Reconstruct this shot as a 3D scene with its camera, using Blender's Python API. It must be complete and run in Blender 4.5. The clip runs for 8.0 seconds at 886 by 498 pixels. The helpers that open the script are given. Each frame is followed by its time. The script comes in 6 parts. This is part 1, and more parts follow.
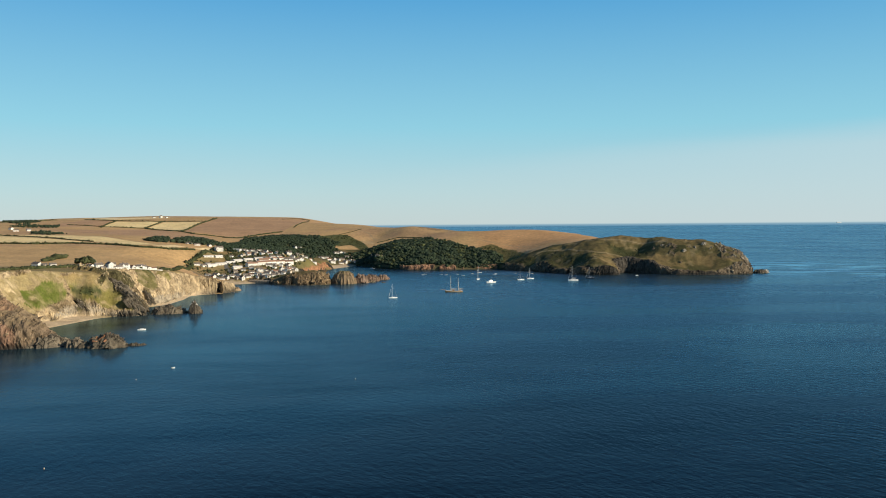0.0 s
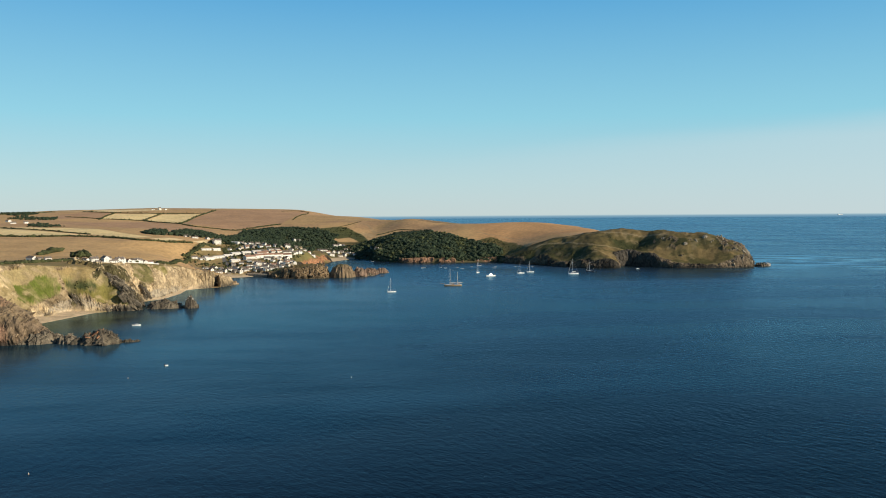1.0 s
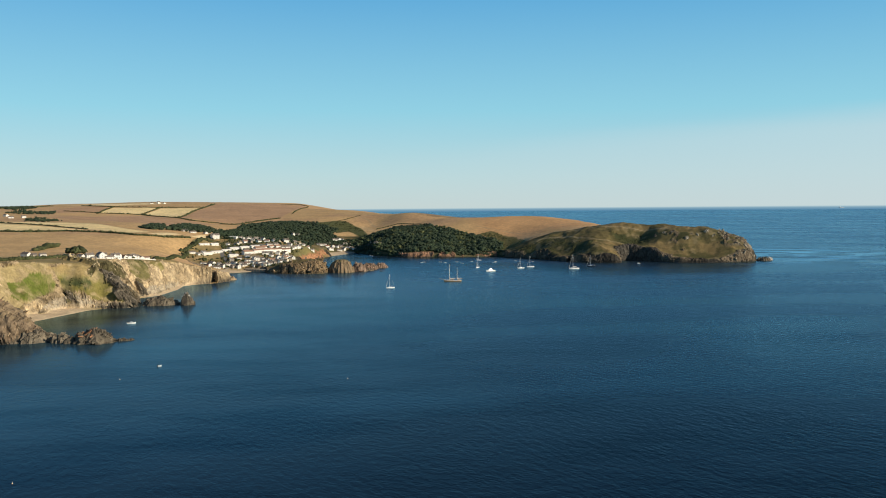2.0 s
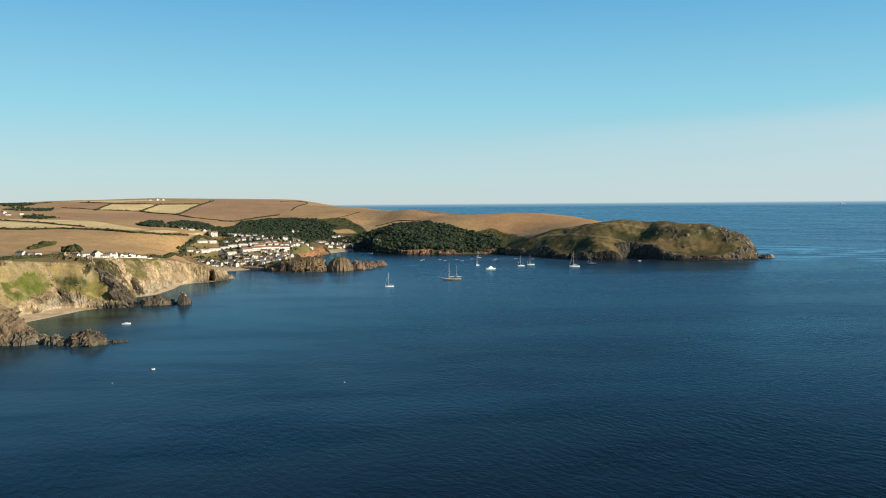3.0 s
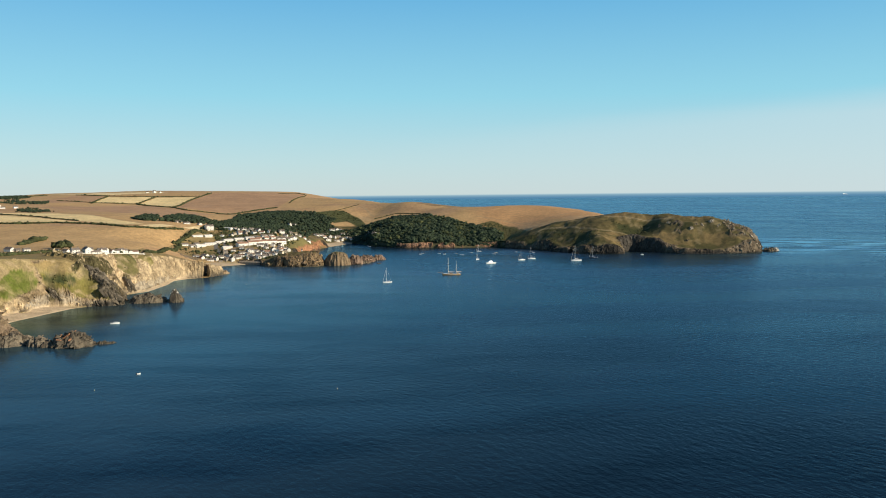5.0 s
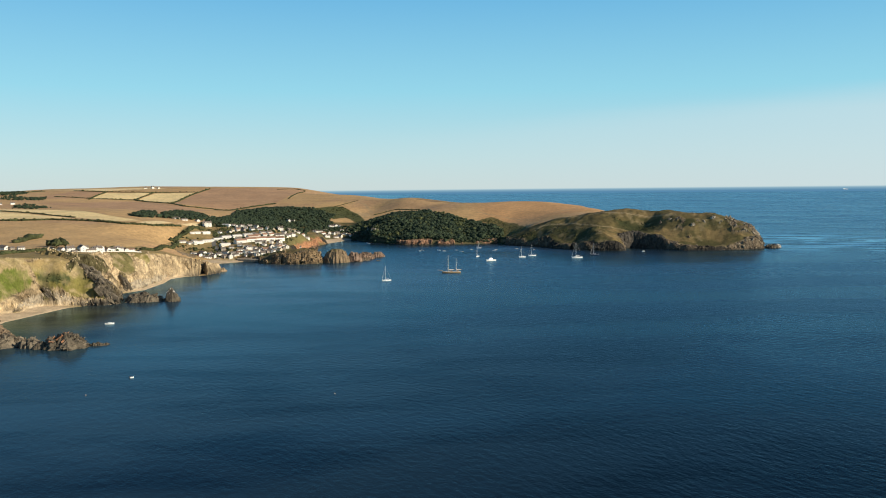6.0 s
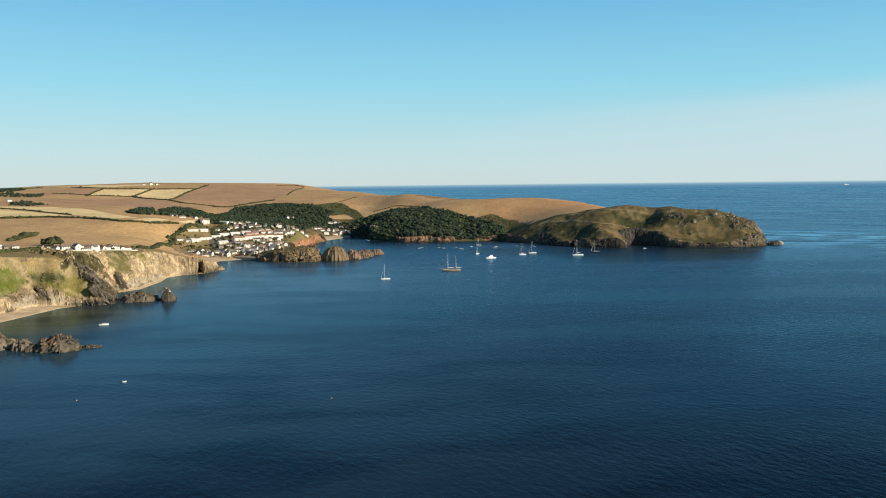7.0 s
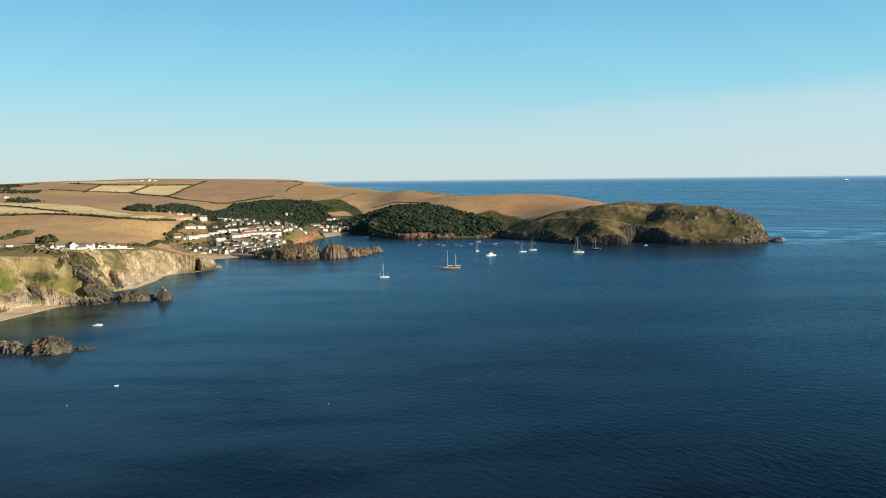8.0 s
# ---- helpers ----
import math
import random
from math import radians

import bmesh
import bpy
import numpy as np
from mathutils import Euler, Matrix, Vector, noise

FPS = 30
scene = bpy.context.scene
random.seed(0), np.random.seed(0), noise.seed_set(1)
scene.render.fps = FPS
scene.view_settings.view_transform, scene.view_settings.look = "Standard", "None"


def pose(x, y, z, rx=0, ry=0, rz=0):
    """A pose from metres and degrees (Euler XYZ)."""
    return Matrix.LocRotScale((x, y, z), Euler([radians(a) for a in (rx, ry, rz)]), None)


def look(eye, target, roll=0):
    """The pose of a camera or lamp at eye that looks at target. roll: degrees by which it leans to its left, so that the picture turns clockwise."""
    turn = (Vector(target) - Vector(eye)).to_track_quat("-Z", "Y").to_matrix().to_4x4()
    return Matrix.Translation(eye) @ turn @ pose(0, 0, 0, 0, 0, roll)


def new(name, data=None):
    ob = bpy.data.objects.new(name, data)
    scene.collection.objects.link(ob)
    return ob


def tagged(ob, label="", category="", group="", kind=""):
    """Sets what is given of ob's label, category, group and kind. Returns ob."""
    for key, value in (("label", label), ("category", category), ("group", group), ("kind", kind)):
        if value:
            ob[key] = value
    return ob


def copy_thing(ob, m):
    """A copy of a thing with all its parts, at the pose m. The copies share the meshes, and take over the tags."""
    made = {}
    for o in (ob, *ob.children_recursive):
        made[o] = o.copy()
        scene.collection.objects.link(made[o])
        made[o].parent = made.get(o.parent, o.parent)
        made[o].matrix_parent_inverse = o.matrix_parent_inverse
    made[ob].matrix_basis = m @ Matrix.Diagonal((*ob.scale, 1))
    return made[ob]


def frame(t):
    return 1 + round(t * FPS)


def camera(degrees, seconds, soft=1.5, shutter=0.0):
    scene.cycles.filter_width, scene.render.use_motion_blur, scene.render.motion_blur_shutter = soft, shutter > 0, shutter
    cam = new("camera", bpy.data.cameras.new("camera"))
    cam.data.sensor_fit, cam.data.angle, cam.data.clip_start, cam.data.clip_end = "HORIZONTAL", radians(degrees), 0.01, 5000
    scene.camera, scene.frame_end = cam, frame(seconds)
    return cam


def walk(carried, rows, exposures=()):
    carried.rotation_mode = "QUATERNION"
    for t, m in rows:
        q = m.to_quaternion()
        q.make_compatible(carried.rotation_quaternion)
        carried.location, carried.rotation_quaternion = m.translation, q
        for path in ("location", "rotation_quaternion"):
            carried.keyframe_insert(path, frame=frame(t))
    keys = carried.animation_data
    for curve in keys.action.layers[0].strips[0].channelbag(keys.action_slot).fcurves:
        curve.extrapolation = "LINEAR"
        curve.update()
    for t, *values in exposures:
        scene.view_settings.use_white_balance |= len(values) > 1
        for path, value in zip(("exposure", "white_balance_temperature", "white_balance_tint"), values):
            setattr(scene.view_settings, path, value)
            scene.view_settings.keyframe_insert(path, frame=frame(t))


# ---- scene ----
# a drone over the bay, drifting forward and up while it tilts down
cam = camera(55.0, 8.0, soft=1.0)
PATH = [
    (0, look((5.70, -10.14, 83.07), (52.24, 988.27, 51.21), -0.20)),
    (0.5, look((6.65, -5.75, 83.88), (52.99, 992.49, 46.83), -0.23)),
    (1, look((7.46, -1.16, 85.27), (53.57, 996.90, 43.30), -0.17)),
    (1.5, look((8.53, 3.46, 86.59), (54.17, 1001.32, 39.67), -0.21)),
    (3, look((10.51, 16.83, 90.40), (55.58, 1014.25, 34.56), -0.24)),
    (3.5, look((11.15, 21.80, 91.23), (56.02, 1019.08, 32.83), -0.28)),
    (4, look((11.73, 26.96, 92.03), (56.54, 1024.09, 30.99), -0.31)),
    (4.5, look((12.46, 31.74, 92.58), (56.94, 1028.73, 28.99), -0.34)),
    (6, look((13.24, 46.84, 95.95), (58.13, 1043.18, 23.18), -0.36)),
    (6.5, look((13.52, 51.78, 96.82), (58.46, 1047.93, 21.52), -0.39)),
    (7, look((13.82, 56.99, 97.97), (58.94, 1052.90, 19.78), -0.41)),
    (7.5, look((14.08, 61.97, 99.00), (59.36, 1057.64, 17.88), -0.39)),
    (8, look((14.58, 66.96, 100.02), (59.94, 1062.40, 16.13), -0.45)),
]
walk(cam, PATH, exposures=((0, 0.0), (3, 0.04), (8, 0.13)))

# ---------------------------------------------------------------- daylight: a low evening sun over the open sea
SUN_ELEVATION, SUN_BEARING = radians(20.5), radians(116)  # bearing clockwise from the +y axis

world = bpy.data.worlds.new("evening_sky")
scene.world = world
world.use_nodes = True
wn, wl = world.node_tree.nodes, world.node_tree.links
wn.clear()
sky = wn.new("ShaderNodeTexSky")
sky.sky_type, sky.sun_disc = "NISHITA", False
sky.sun_elevation, sky.sun_rotation = SUN_ELEVATION, SUN_BEARING
sky.altitude, sky.air_density, sky.dust_density, sky.ozone_density = 80, 1.0, 0.6, 1.5
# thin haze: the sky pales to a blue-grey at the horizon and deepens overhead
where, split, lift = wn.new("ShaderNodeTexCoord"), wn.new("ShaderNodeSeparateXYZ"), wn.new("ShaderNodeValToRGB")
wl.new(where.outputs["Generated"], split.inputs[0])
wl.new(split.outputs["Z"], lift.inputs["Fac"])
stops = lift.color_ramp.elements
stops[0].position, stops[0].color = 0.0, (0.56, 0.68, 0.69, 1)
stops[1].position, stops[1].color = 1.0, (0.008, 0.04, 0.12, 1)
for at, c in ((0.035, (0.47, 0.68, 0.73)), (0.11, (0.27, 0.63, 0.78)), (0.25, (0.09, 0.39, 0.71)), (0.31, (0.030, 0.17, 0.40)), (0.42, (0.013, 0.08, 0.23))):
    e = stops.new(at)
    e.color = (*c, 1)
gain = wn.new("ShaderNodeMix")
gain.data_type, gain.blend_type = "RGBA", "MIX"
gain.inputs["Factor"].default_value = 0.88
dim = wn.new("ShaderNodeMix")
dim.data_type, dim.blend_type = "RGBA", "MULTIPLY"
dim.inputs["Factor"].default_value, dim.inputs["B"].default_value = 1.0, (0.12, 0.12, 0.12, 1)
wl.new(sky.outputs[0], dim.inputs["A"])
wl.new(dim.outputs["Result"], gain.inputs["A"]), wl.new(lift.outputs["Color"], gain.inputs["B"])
# a thin veil of high cloud over the open sea, with a soft slanting edge
veil, rough_edge, side = wn.new("ShaderNodeVectorMath"), wn.new("ShaderNodeTexNoise"), wn.new("ShaderNodeMapRange")
veil.operation = "DOT_PRODUCT"
veil.inputs[1].default_value = (0.099, 0.061, -1.0)
stretch = wn.new("ShaderNodeMapping")
stretch.inputs["Scale"].default_value, stretch.inputs["Rotation"].default_value = (2, 2, 26), (0, 0.1, 0)
rough_edge.inputs["Scale"].default_value, rough_edge.inputs["Detail"].default_value = 1.0, 5
wl.new(where.outputs["Generated"], veil.inputs[0]), wl.new(where.outputs["Generated"], stretch.inputs["Vector"]), wl.new(stretch.outputs[0], rough_edge.inputs["Vector"])
wave = wn.new("ShaderNodeMath")
wave.operation = "MULTIPLY_ADD"
wave.inputs[1].default_value, wave.inputs[2].default_value = 0.03, -0.015
wl.new(rough_edge.outputs["Fac"], wave.inputs[0])
total = wn.new("ShaderNodeMath")
wl.new(veil.outputs["Value"], total.inputs[0]), wl.new(wave.outputs[0], total.inputs[1])
edge = wn.new("ShaderNodeMapRange")
edge.interpolation_type = "SMOOTHSTEP"
edge.inputs["From Min"].default_value, edge.inputs["From Max"].default_value, edge.inputs["To Max"].default_value = -0.012, 0.02, 0.52
wl.new(total.outputs[0], edge.inputs["Value"])
side.inputs["From Min"].default_value, side.inputs["From Max"].default_value = -0.1, 0.5
wl.new(split.outputs["X"], side.inputs["Value"])
both, white = wn.new("ShaderNodeMath"), wn.new("ShaderNodeMix")
both.operation, white.data_type = "MULTIPLY", "RGBA"
wl.new(edge.outputs[0], both.inputs[0]), wl.new(side.outputs[0], both.inputs[1])
white.inputs["B"].default_value = (0.57, 0.69, 0.73, 1)
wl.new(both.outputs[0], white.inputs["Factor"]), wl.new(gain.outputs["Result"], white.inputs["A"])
back = wn.new("ShaderNodeBackground")
back.inputs["Strength"].default_value = 1.0
wout = wn.new("ShaderNodeOutputWorld")
# below the true horizon the world is painted as far sea, haze in its colours
level, depth_, painted_sea, shore_ = wn.new("ShaderNodeVectorMath"), wn.new("ShaderNodeMapRange"), wn.new("ShaderNodeValToRGB"), wn.new("ShaderNodeMix")
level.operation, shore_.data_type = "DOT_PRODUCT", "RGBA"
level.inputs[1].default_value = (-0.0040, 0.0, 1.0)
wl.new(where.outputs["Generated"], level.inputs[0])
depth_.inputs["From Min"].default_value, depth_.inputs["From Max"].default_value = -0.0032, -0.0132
wl.new(level.outputs["Value"], depth_.inputs["Value"]), wl.new(depth_.outputs[0], painted_sea.inputs["Fac"])
hues = painted_sea.color_ramp.elements
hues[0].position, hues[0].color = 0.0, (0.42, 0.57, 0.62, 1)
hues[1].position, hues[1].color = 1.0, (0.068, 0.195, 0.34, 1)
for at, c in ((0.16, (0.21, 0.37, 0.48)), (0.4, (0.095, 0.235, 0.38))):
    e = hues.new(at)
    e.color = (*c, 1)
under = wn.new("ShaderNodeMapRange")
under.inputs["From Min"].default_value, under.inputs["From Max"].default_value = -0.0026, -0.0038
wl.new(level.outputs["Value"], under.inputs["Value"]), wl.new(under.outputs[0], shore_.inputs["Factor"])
wl.new(white.outputs["Result"], shore_.inputs["A"]), wl.new(painted_sea.outputs["Color"], shore_.inputs["B"])
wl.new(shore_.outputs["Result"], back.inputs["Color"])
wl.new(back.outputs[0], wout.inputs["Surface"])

sun = new("sun", bpy.data.lights.new("sun", "SUN"))
sun.data.energy, sun.data.angle, sun.data.color = 5.0, radians(0.5), (1.0, 0.88, 0.69)
toward = Vector((math.sin(SUN_BEARING) * math.cos(SUN_ELEVATION), math.cos(SUN_BEARING) * math.cos(SUN_ELEVATION), math.sin(SUN_ELEVATION)))
sun.matrix_world = Matrix.Translation((900, -300, 500)) @ toward.to_track_quat("Z", "Y").to_matrix().to_4x4()

# ---------------------------------------------------------------- materials

def material(name, color, rough=0.8, vary=0.25, size=1.0, bump=0.0, bump_size=None, metal=0.0, spec=0.3, tint=None, per_object=0.0):
    """A plain surface with variation at two scales, in metres, and fine relief."""
    m = bpy.data.materials.new(name)
    m.use_nodes = True
    n, l = m.node_tree.nodes, m.node_tree.links
    p = n["Principled BSDF"]
    p.inputs["Roughness"].default_value, p.inputs["Metallic"].default_value = rough, metal
    p.inputs["Specular IOR Level"].default_value = spec
    at = n.new("ShaderNodeTexCoord")
    big, small = n.new("ShaderNodeTexNoise"), n.new("ShaderNodeTexNoise")
    big.inputs["Scale"].default_value, small.inputs["Scale"].default_value = 0.2 / size, 1.6 / size
    big.inputs["Detail"].default_value, small.inputs["Detail"].default_value = 4, 5
    for t in (big, small):
        l.new(at.outputs["Object"], t.inputs["Vector"])
    add = n.new("ShaderNodeMath")
    l.new(big.outputs["Fac"], add.inputs[0]), l.new(small.outputs["Fac"], add.inputs[1])
    ramp = n.new("ShaderNodeMapRange")
    ramp.inputs["From Min"].default_value, ramp.inputs["From Max"].default_value = 0.6, 1.4
    ramp.inputs["To Min"].default_value, ramp.inputs["To Max"].default_value = 0.0, 1.0
    l.new(add.outputs[0], ramp.inputs["Value"])
    mix = n.new("ShaderNodeMix")
    mix.data_type = "RGBA"
    other = tint or color
    mix.inputs["A"].default_value = (*[c * (1 - vary) for c in color], 1)
    mix.inputs["B"].default_value = (*[min(1, c * (1 + vary)) for c in other], 1)
    l.new(ramp.outputs[0], mix.inputs["Factor"])
    result = mix.outputs["Result"]
    if per_object:
        info, hsv, spread = n.new("ShaderNodeObjectInfo"), n.new("ShaderNodeHueSaturation"), n.new("ShaderNodeMapRange")
        spread.inputs["To Min"].default_value, spread.inputs["To Max"].default_value = 1 - per_object, 1 + per_object
        l.new(info.outputs["Random"], spread.inputs["Value"]), l.new(spread.outputs[0], hsv.inputs["Value"])
        l.new(result, hsv.inputs["Color"])
        result = hsv.outputs["Color"]
    l.new(result, p.inputs["Base Color"])
    if bump:
        b, t = n.new("ShaderNodeBump"), n.new("ShaderNodeTexNoise")
        t.inputs["Scale"].default_value, t.inputs["Detail"].default_value = 1 / (bump_size or size), 6
        b.inputs["Strength"].default_value, b.inputs["Distance"].default_value = 0.7, bump
        l.new(at.outputs["Object"], t.inputs["Vector"])
        l.new(t.outputs["Fac"], b.inputs["Height"]), l.new(b.outputs[0], p.inputs["Normal"])
    return m


def leaf_material(name, dark, light, size=3.0, spread_=(0.6, 1.45)):
    """Foliage: each clump its own green, mottled leaves on it."""
    m = material(name, dark, 0.75, 0.3, size, 0.5, 0.9, spec=0.15, tint=light)
    n, l = m.node_tree.nodes, m.node_tree.links
    geo, hsv, spread = n.new("ShaderNodeNewGeometry"), n.new("ShaderNodeHueSaturation"), n.new("ShaderNodeMapRange")
    spread.inputs["To Min"].default_value, spread.inputs["To Max"].default_value = spread_
    l.new(geo.outputs["Random Per Island"], spread.inputs["Value"])
    old = n["Principled BSDF"].inputs["Base Color"].links[0].from_socket
    l.new(old, hsv.inputs["Color"]), l.new(spread.outputs[0], hsv.inputs["Value"])
    l.new(hsv.outputs["Color"], n["Principled BSDF"].inputs["Base Color"])
    return m


def ground_material():
    """Land: the cover's own colour, mottled at three scales, with relief that is coarse on bare rock."""
    m = bpy.data.materials.new("land")
    m.use_nodes = True
    n, l = m.node_tree.nodes, m.node_tree.links
    p = n["Principled BSDF"]
    p.inputs["Roughness"].default_value, p.inputs["Specular IOR Level"].default_value = 0.9, 0.12
    cover, rock, at = n.new("ShaderNodeAttribute"), n.new("ShaderNodeAttribute"), n.new("ShaderNodeTexCoord")
    cover.attribute_name, rock.attribute_name = "cover", "rock"
    value = None
    for scale, detail, low, high in ((0.02, 3, 0.88, 1.12), (0.16, 6, 0.86, 1.14), (0.6, 6, 0.80, 1.2)):
        t, r = n.new("ShaderNodeTexNoise"), n.new("ShaderNodeMapRange")
        t.inputs["Scale"].default_value, t.inputs["Detail"].default_value = scale, detail
        r.inputs["From Min"].default_value, r.inputs["From Max"].default_value = 0.3, 0.7
        r.inputs["To Min"].default_value, r.inputs["To Max"].default_value = low, high
        l.new(at.outputs["Object"], t.inputs["Vector"]), l.new(t.outputs["Fac"], r.inputs["Value"])
        if value is None:
            value = r.outputs[0]
        else:
            k = n.new("ShaderNodeMath")
            k.operation = "MULTIPLY"
            l.new(value, k.inputs[0]), l.new(r.outputs[0], k.inputs[1])
            value = k.outputs[0]
    hsv = n.new("ShaderNodeHueSaturation")
    l.new(cover.outputs["Color"], hsv.inputs["Color"]), l.new(value, hsv.inputs["Value"])
    # dark cracks and bedding in the bare rock
    stretch, crack, cut, dark = n.new("ShaderNodeMapping"), n.new("ShaderNodeTexNoise"), n.new("ShaderNodeMapRange"), n.new("ShaderNodeMix")
    stretch.inputs["Rotation"].default_value, stretch.inputs["Scale"].default_value = (0.7, 0.9, 0.5), (0.34, 0.13, 0.2)
    crack.inputs["Scale"].default_value, crack.inputs["Detail"].default_value, crack.inputs["Distortion"].default_value = 1.0, 8, 0.6
    cut.inputs["From Min"].default_value, cut.inputs["From Max"].default_value = 0.36, 0.6
    cut.inputs["To Min"].default_value, cut.inputs["To Max"].default_value = 0.5, 1.0
    l.new(at.outputs["Object"], stretch.inputs["Vector"]), l.new(stretch.outputs[0], crack.inputs["Vector"]), l.new(crack.outputs["Fac"], cut.inputs["Value"])
    dark.data_type, dark.blend_type = "RGBA", "MULTIPLY"
    l.new(rock.outputs["Fac"], dark.inputs["Factor"]), l.new(hsv.outputs["Color"], dark.inputs["A"]), l.new(cut.outputs[0], dark.inputs["B"])
    l.new(dark.outputs["Result"], p.inputs["Base Color"])
    tall, fine = n.new("ShaderNodeBump"), n.new("ShaderNodeBump")
    l.new(rock.outputs["Fac"], tall.inputs["Strength"])
    tall.inputs["Distance"].default_value = 2.2
    l.new(crack.outputs["Fac"], tall.inputs["Height"])
    tuft = n.new("ShaderNodeTexNoise")
    tuft.inputs["Scale"].default_value, tuft.inputs["Detail"].default_value = 0.22, 7
    l.new(at.outputs["Object"], tuft.inputs["Vector"]), l.new(tuft.outputs["Fac"], fine.inputs["Height"])
    fine.inputs["Strength"].default_value, fine.inputs["Distance"].default_value = 0.8, 0.6
    l.new(tall.outputs[0], fine.inputs["Normal"]), l.new(fine.outputs[0], p.inputs["Normal"])
    return m


def sea_material():
    """Deep water: a dark blue body under a rippled gloss that grows towards grazing sight."""
    m = bpy.data.materials.new("sea_water")
    m.use_nodes = True
    n, l = m.node_tree.nodes, m.node_tree.links
    n.remove(n["Principled BSDF"])
    at = n.new("ShaderNodeTexCoord")
    height_sum = None
    for stretch, scale, detail, weight, turn in ((1.6, 0.03, 3, 0.5, -0.75), (1.7, 0.36, 3, 0.72, -1.1), (1.5, 1.1, 3, 0.26, -1.0), (1.5, 0.09, 2, 0.35, 0.35)):
        mp, t, k = n.new("ShaderNodeMapping"), n.new("ShaderNodeTexNoise"), n.new("ShaderNodeMath")
        mp.vector_type = "TEXTURE"
        mp.inputs["Scale"].default_value, mp.inputs["Rotation"].default_value = (stretch, 1, 1), (0, 0, turn)
        t.inputs["Scale"].default_value, t.inputs["Detail"].default_value = scale, detail
        l.new(at.outputs["Object"], mp.inputs["Vector"]), l.new(mp.outputs[0], t.inputs["Vector"])
        k.operation = "MULTIPLY_ADD"
        k.inputs[1].default_value = weight
        l.new(t.outputs["Fac"], k.inputs[0])
        if height_sum is None:
            k.inputs[2].default_value = 0
        else:
            l.new(height_sum, k.inputs[2])
        height_sum = k.outputs[0]
    # calmer lanes and wind-ruffled patches
    mp, t, r = n.new("ShaderNodeMapping"), n.new("ShaderNodeTexNoise"), n.new("ShaderNodeMapRange")
    mp.inputs["Scale"].default_value, mp.inputs["Rotation"].default_value = (0.0022, 0.006, 1), (0, 0, 0.3)
    t.inputs["Scale"].default_value, t.inputs["Detail"].default_value, t.inputs["Distortion"].default_value = 1.0, 7, 0.9
    r.inputs["From Min"].default_value, r.inputs["From Max"].default_value = 0.35, 0.65
    r.inputs["To Min"].default_value, r.inputs["To Max"].default_value = 0.7, 1.0
    l.new(at.outputs["Object"], mp.inputs["Vector"]), l.new(mp.outputs[0], t.inputs["Vector"]), l.new(t.outputs["Fac"], r.inputs["Value"])
    across, lee, calm = n.new("ShaderNodeSeparateXYZ"), n.new("ShaderNodeMapRange"), n.new("ShaderNodeMath")
    lee.inputs["From Min"].default_value, lee.inputs["From Max"].default_value, lee.inputs["To Min"].default_value = -230, 130, 0.46
    lee.interpolation_type, calm.operation = "SMOOTHSTEP", "MULTIPLY"
    l.new(at.outputs["Object"], across.inputs[0]), l.new(across.outputs["X"], lee.inputs["Value"]), l.new(lee.outputs[0], calm.inputs[0]), l.new(r.outputs[0], calm.inputs[1])
    b = n.new("ShaderNodeBump")
    b.inputs["Distance"].default_value = 0.45
    l.new(calm.outputs[0], b.inputs["Strength"]), l.new(height_sum, b.inputs["Height"])
    body, gloss, both = n.new("ShaderNodeBsdfDiffuse"), n.new("ShaderNodeBsdfGlossy"), n.new("ShaderNodeMixShader")
    body.inputs["Color"].default_value = (0.005, 0.0125, 0.021, 1)
    rough = n.new("ShaderNodeMapRange")
    rough.inputs["From Min"].default_value, rough.inputs["From Max"].default_value = 0.38, 0.62
    rough.inputs["To Min"].default_value, rough.inputs["To Max"].default_value = 0.20, 0.30
    still = n.new("ShaderNodeMath")
    still.operation = "MULTIPLY"
    mirror = n.new("ShaderNodeMapRange")
    mirror.inputs["From Min"].default_value, mirror.inputs["To Min"].default_value = 0.46, 0.68
    l.new(lee.outputs[0], mirror.inputs["Value"])
    l.new(t.outputs["Fac"], rough.inputs["Value"]), l.new(rough.outputs[0], still.inputs[0]), l.new(mirror.outputs[0], still.inputs[1]), l.new(still.outputs[0], gloss.inputs["Roughness"])
    fresnel, soften = n.new("ShaderNodeFresnel"), n.new("ShaderNodeMath")
    fresnel.inputs["IOR"].default_value = 1.33
    soften.operation = "POWER"
    lanes = n.new("ShaderNodeMapRange")
    lanes.inputs["From Min"].default_value, lanes.inputs["From Max"].default_value = 0.36, 0.64
    lanes.inputs["To Min"].default_value, lanes.inputs["To Max"].default_value = 1.20, 1.28
    l.new(t.outputs["Fac"], lanes.inputs["Value"]), l.new(lanes.outputs[0], soften.inputs[1])
    # the tide race off the headland: bright broken streaks
    mp2, streak, sharp, gap2, fade2 = n.new("ShaderNodeMapping"), n.new("ShaderNodeTexNoise"), n.new("ShaderNodeMapRange"), n.new("ShaderNodeVectorMath"), n.new("ShaderNodeMapRange")
    mp2.inputs["Scale"].default_value, mp2.inputs["Rotation"].default_value = (0.010, 0.036, 1), (0, 0, 0.12)
    streak.inputs["Scale"].default_value, streak.inputs["Detail"].default_value, streak.inputs["Distortion"].default_value = 1.0, 5, 0.5
    l.new(at.outputs["Object"], mp2.inputs["Vector"]), l.new(mp2.outputs[0], streak.inputs["Vector"]), l.new(streak.outputs["Fac"], sharp.inputs["Value"])
    sharp.inputs["From Min"].default_value, sharp.inputs["From Max"].default_value = 0.43, 0.55
    sharp.inputs["To Min"].default_value, sharp.inputs["To Max"].default_value = -0.55, 1.15
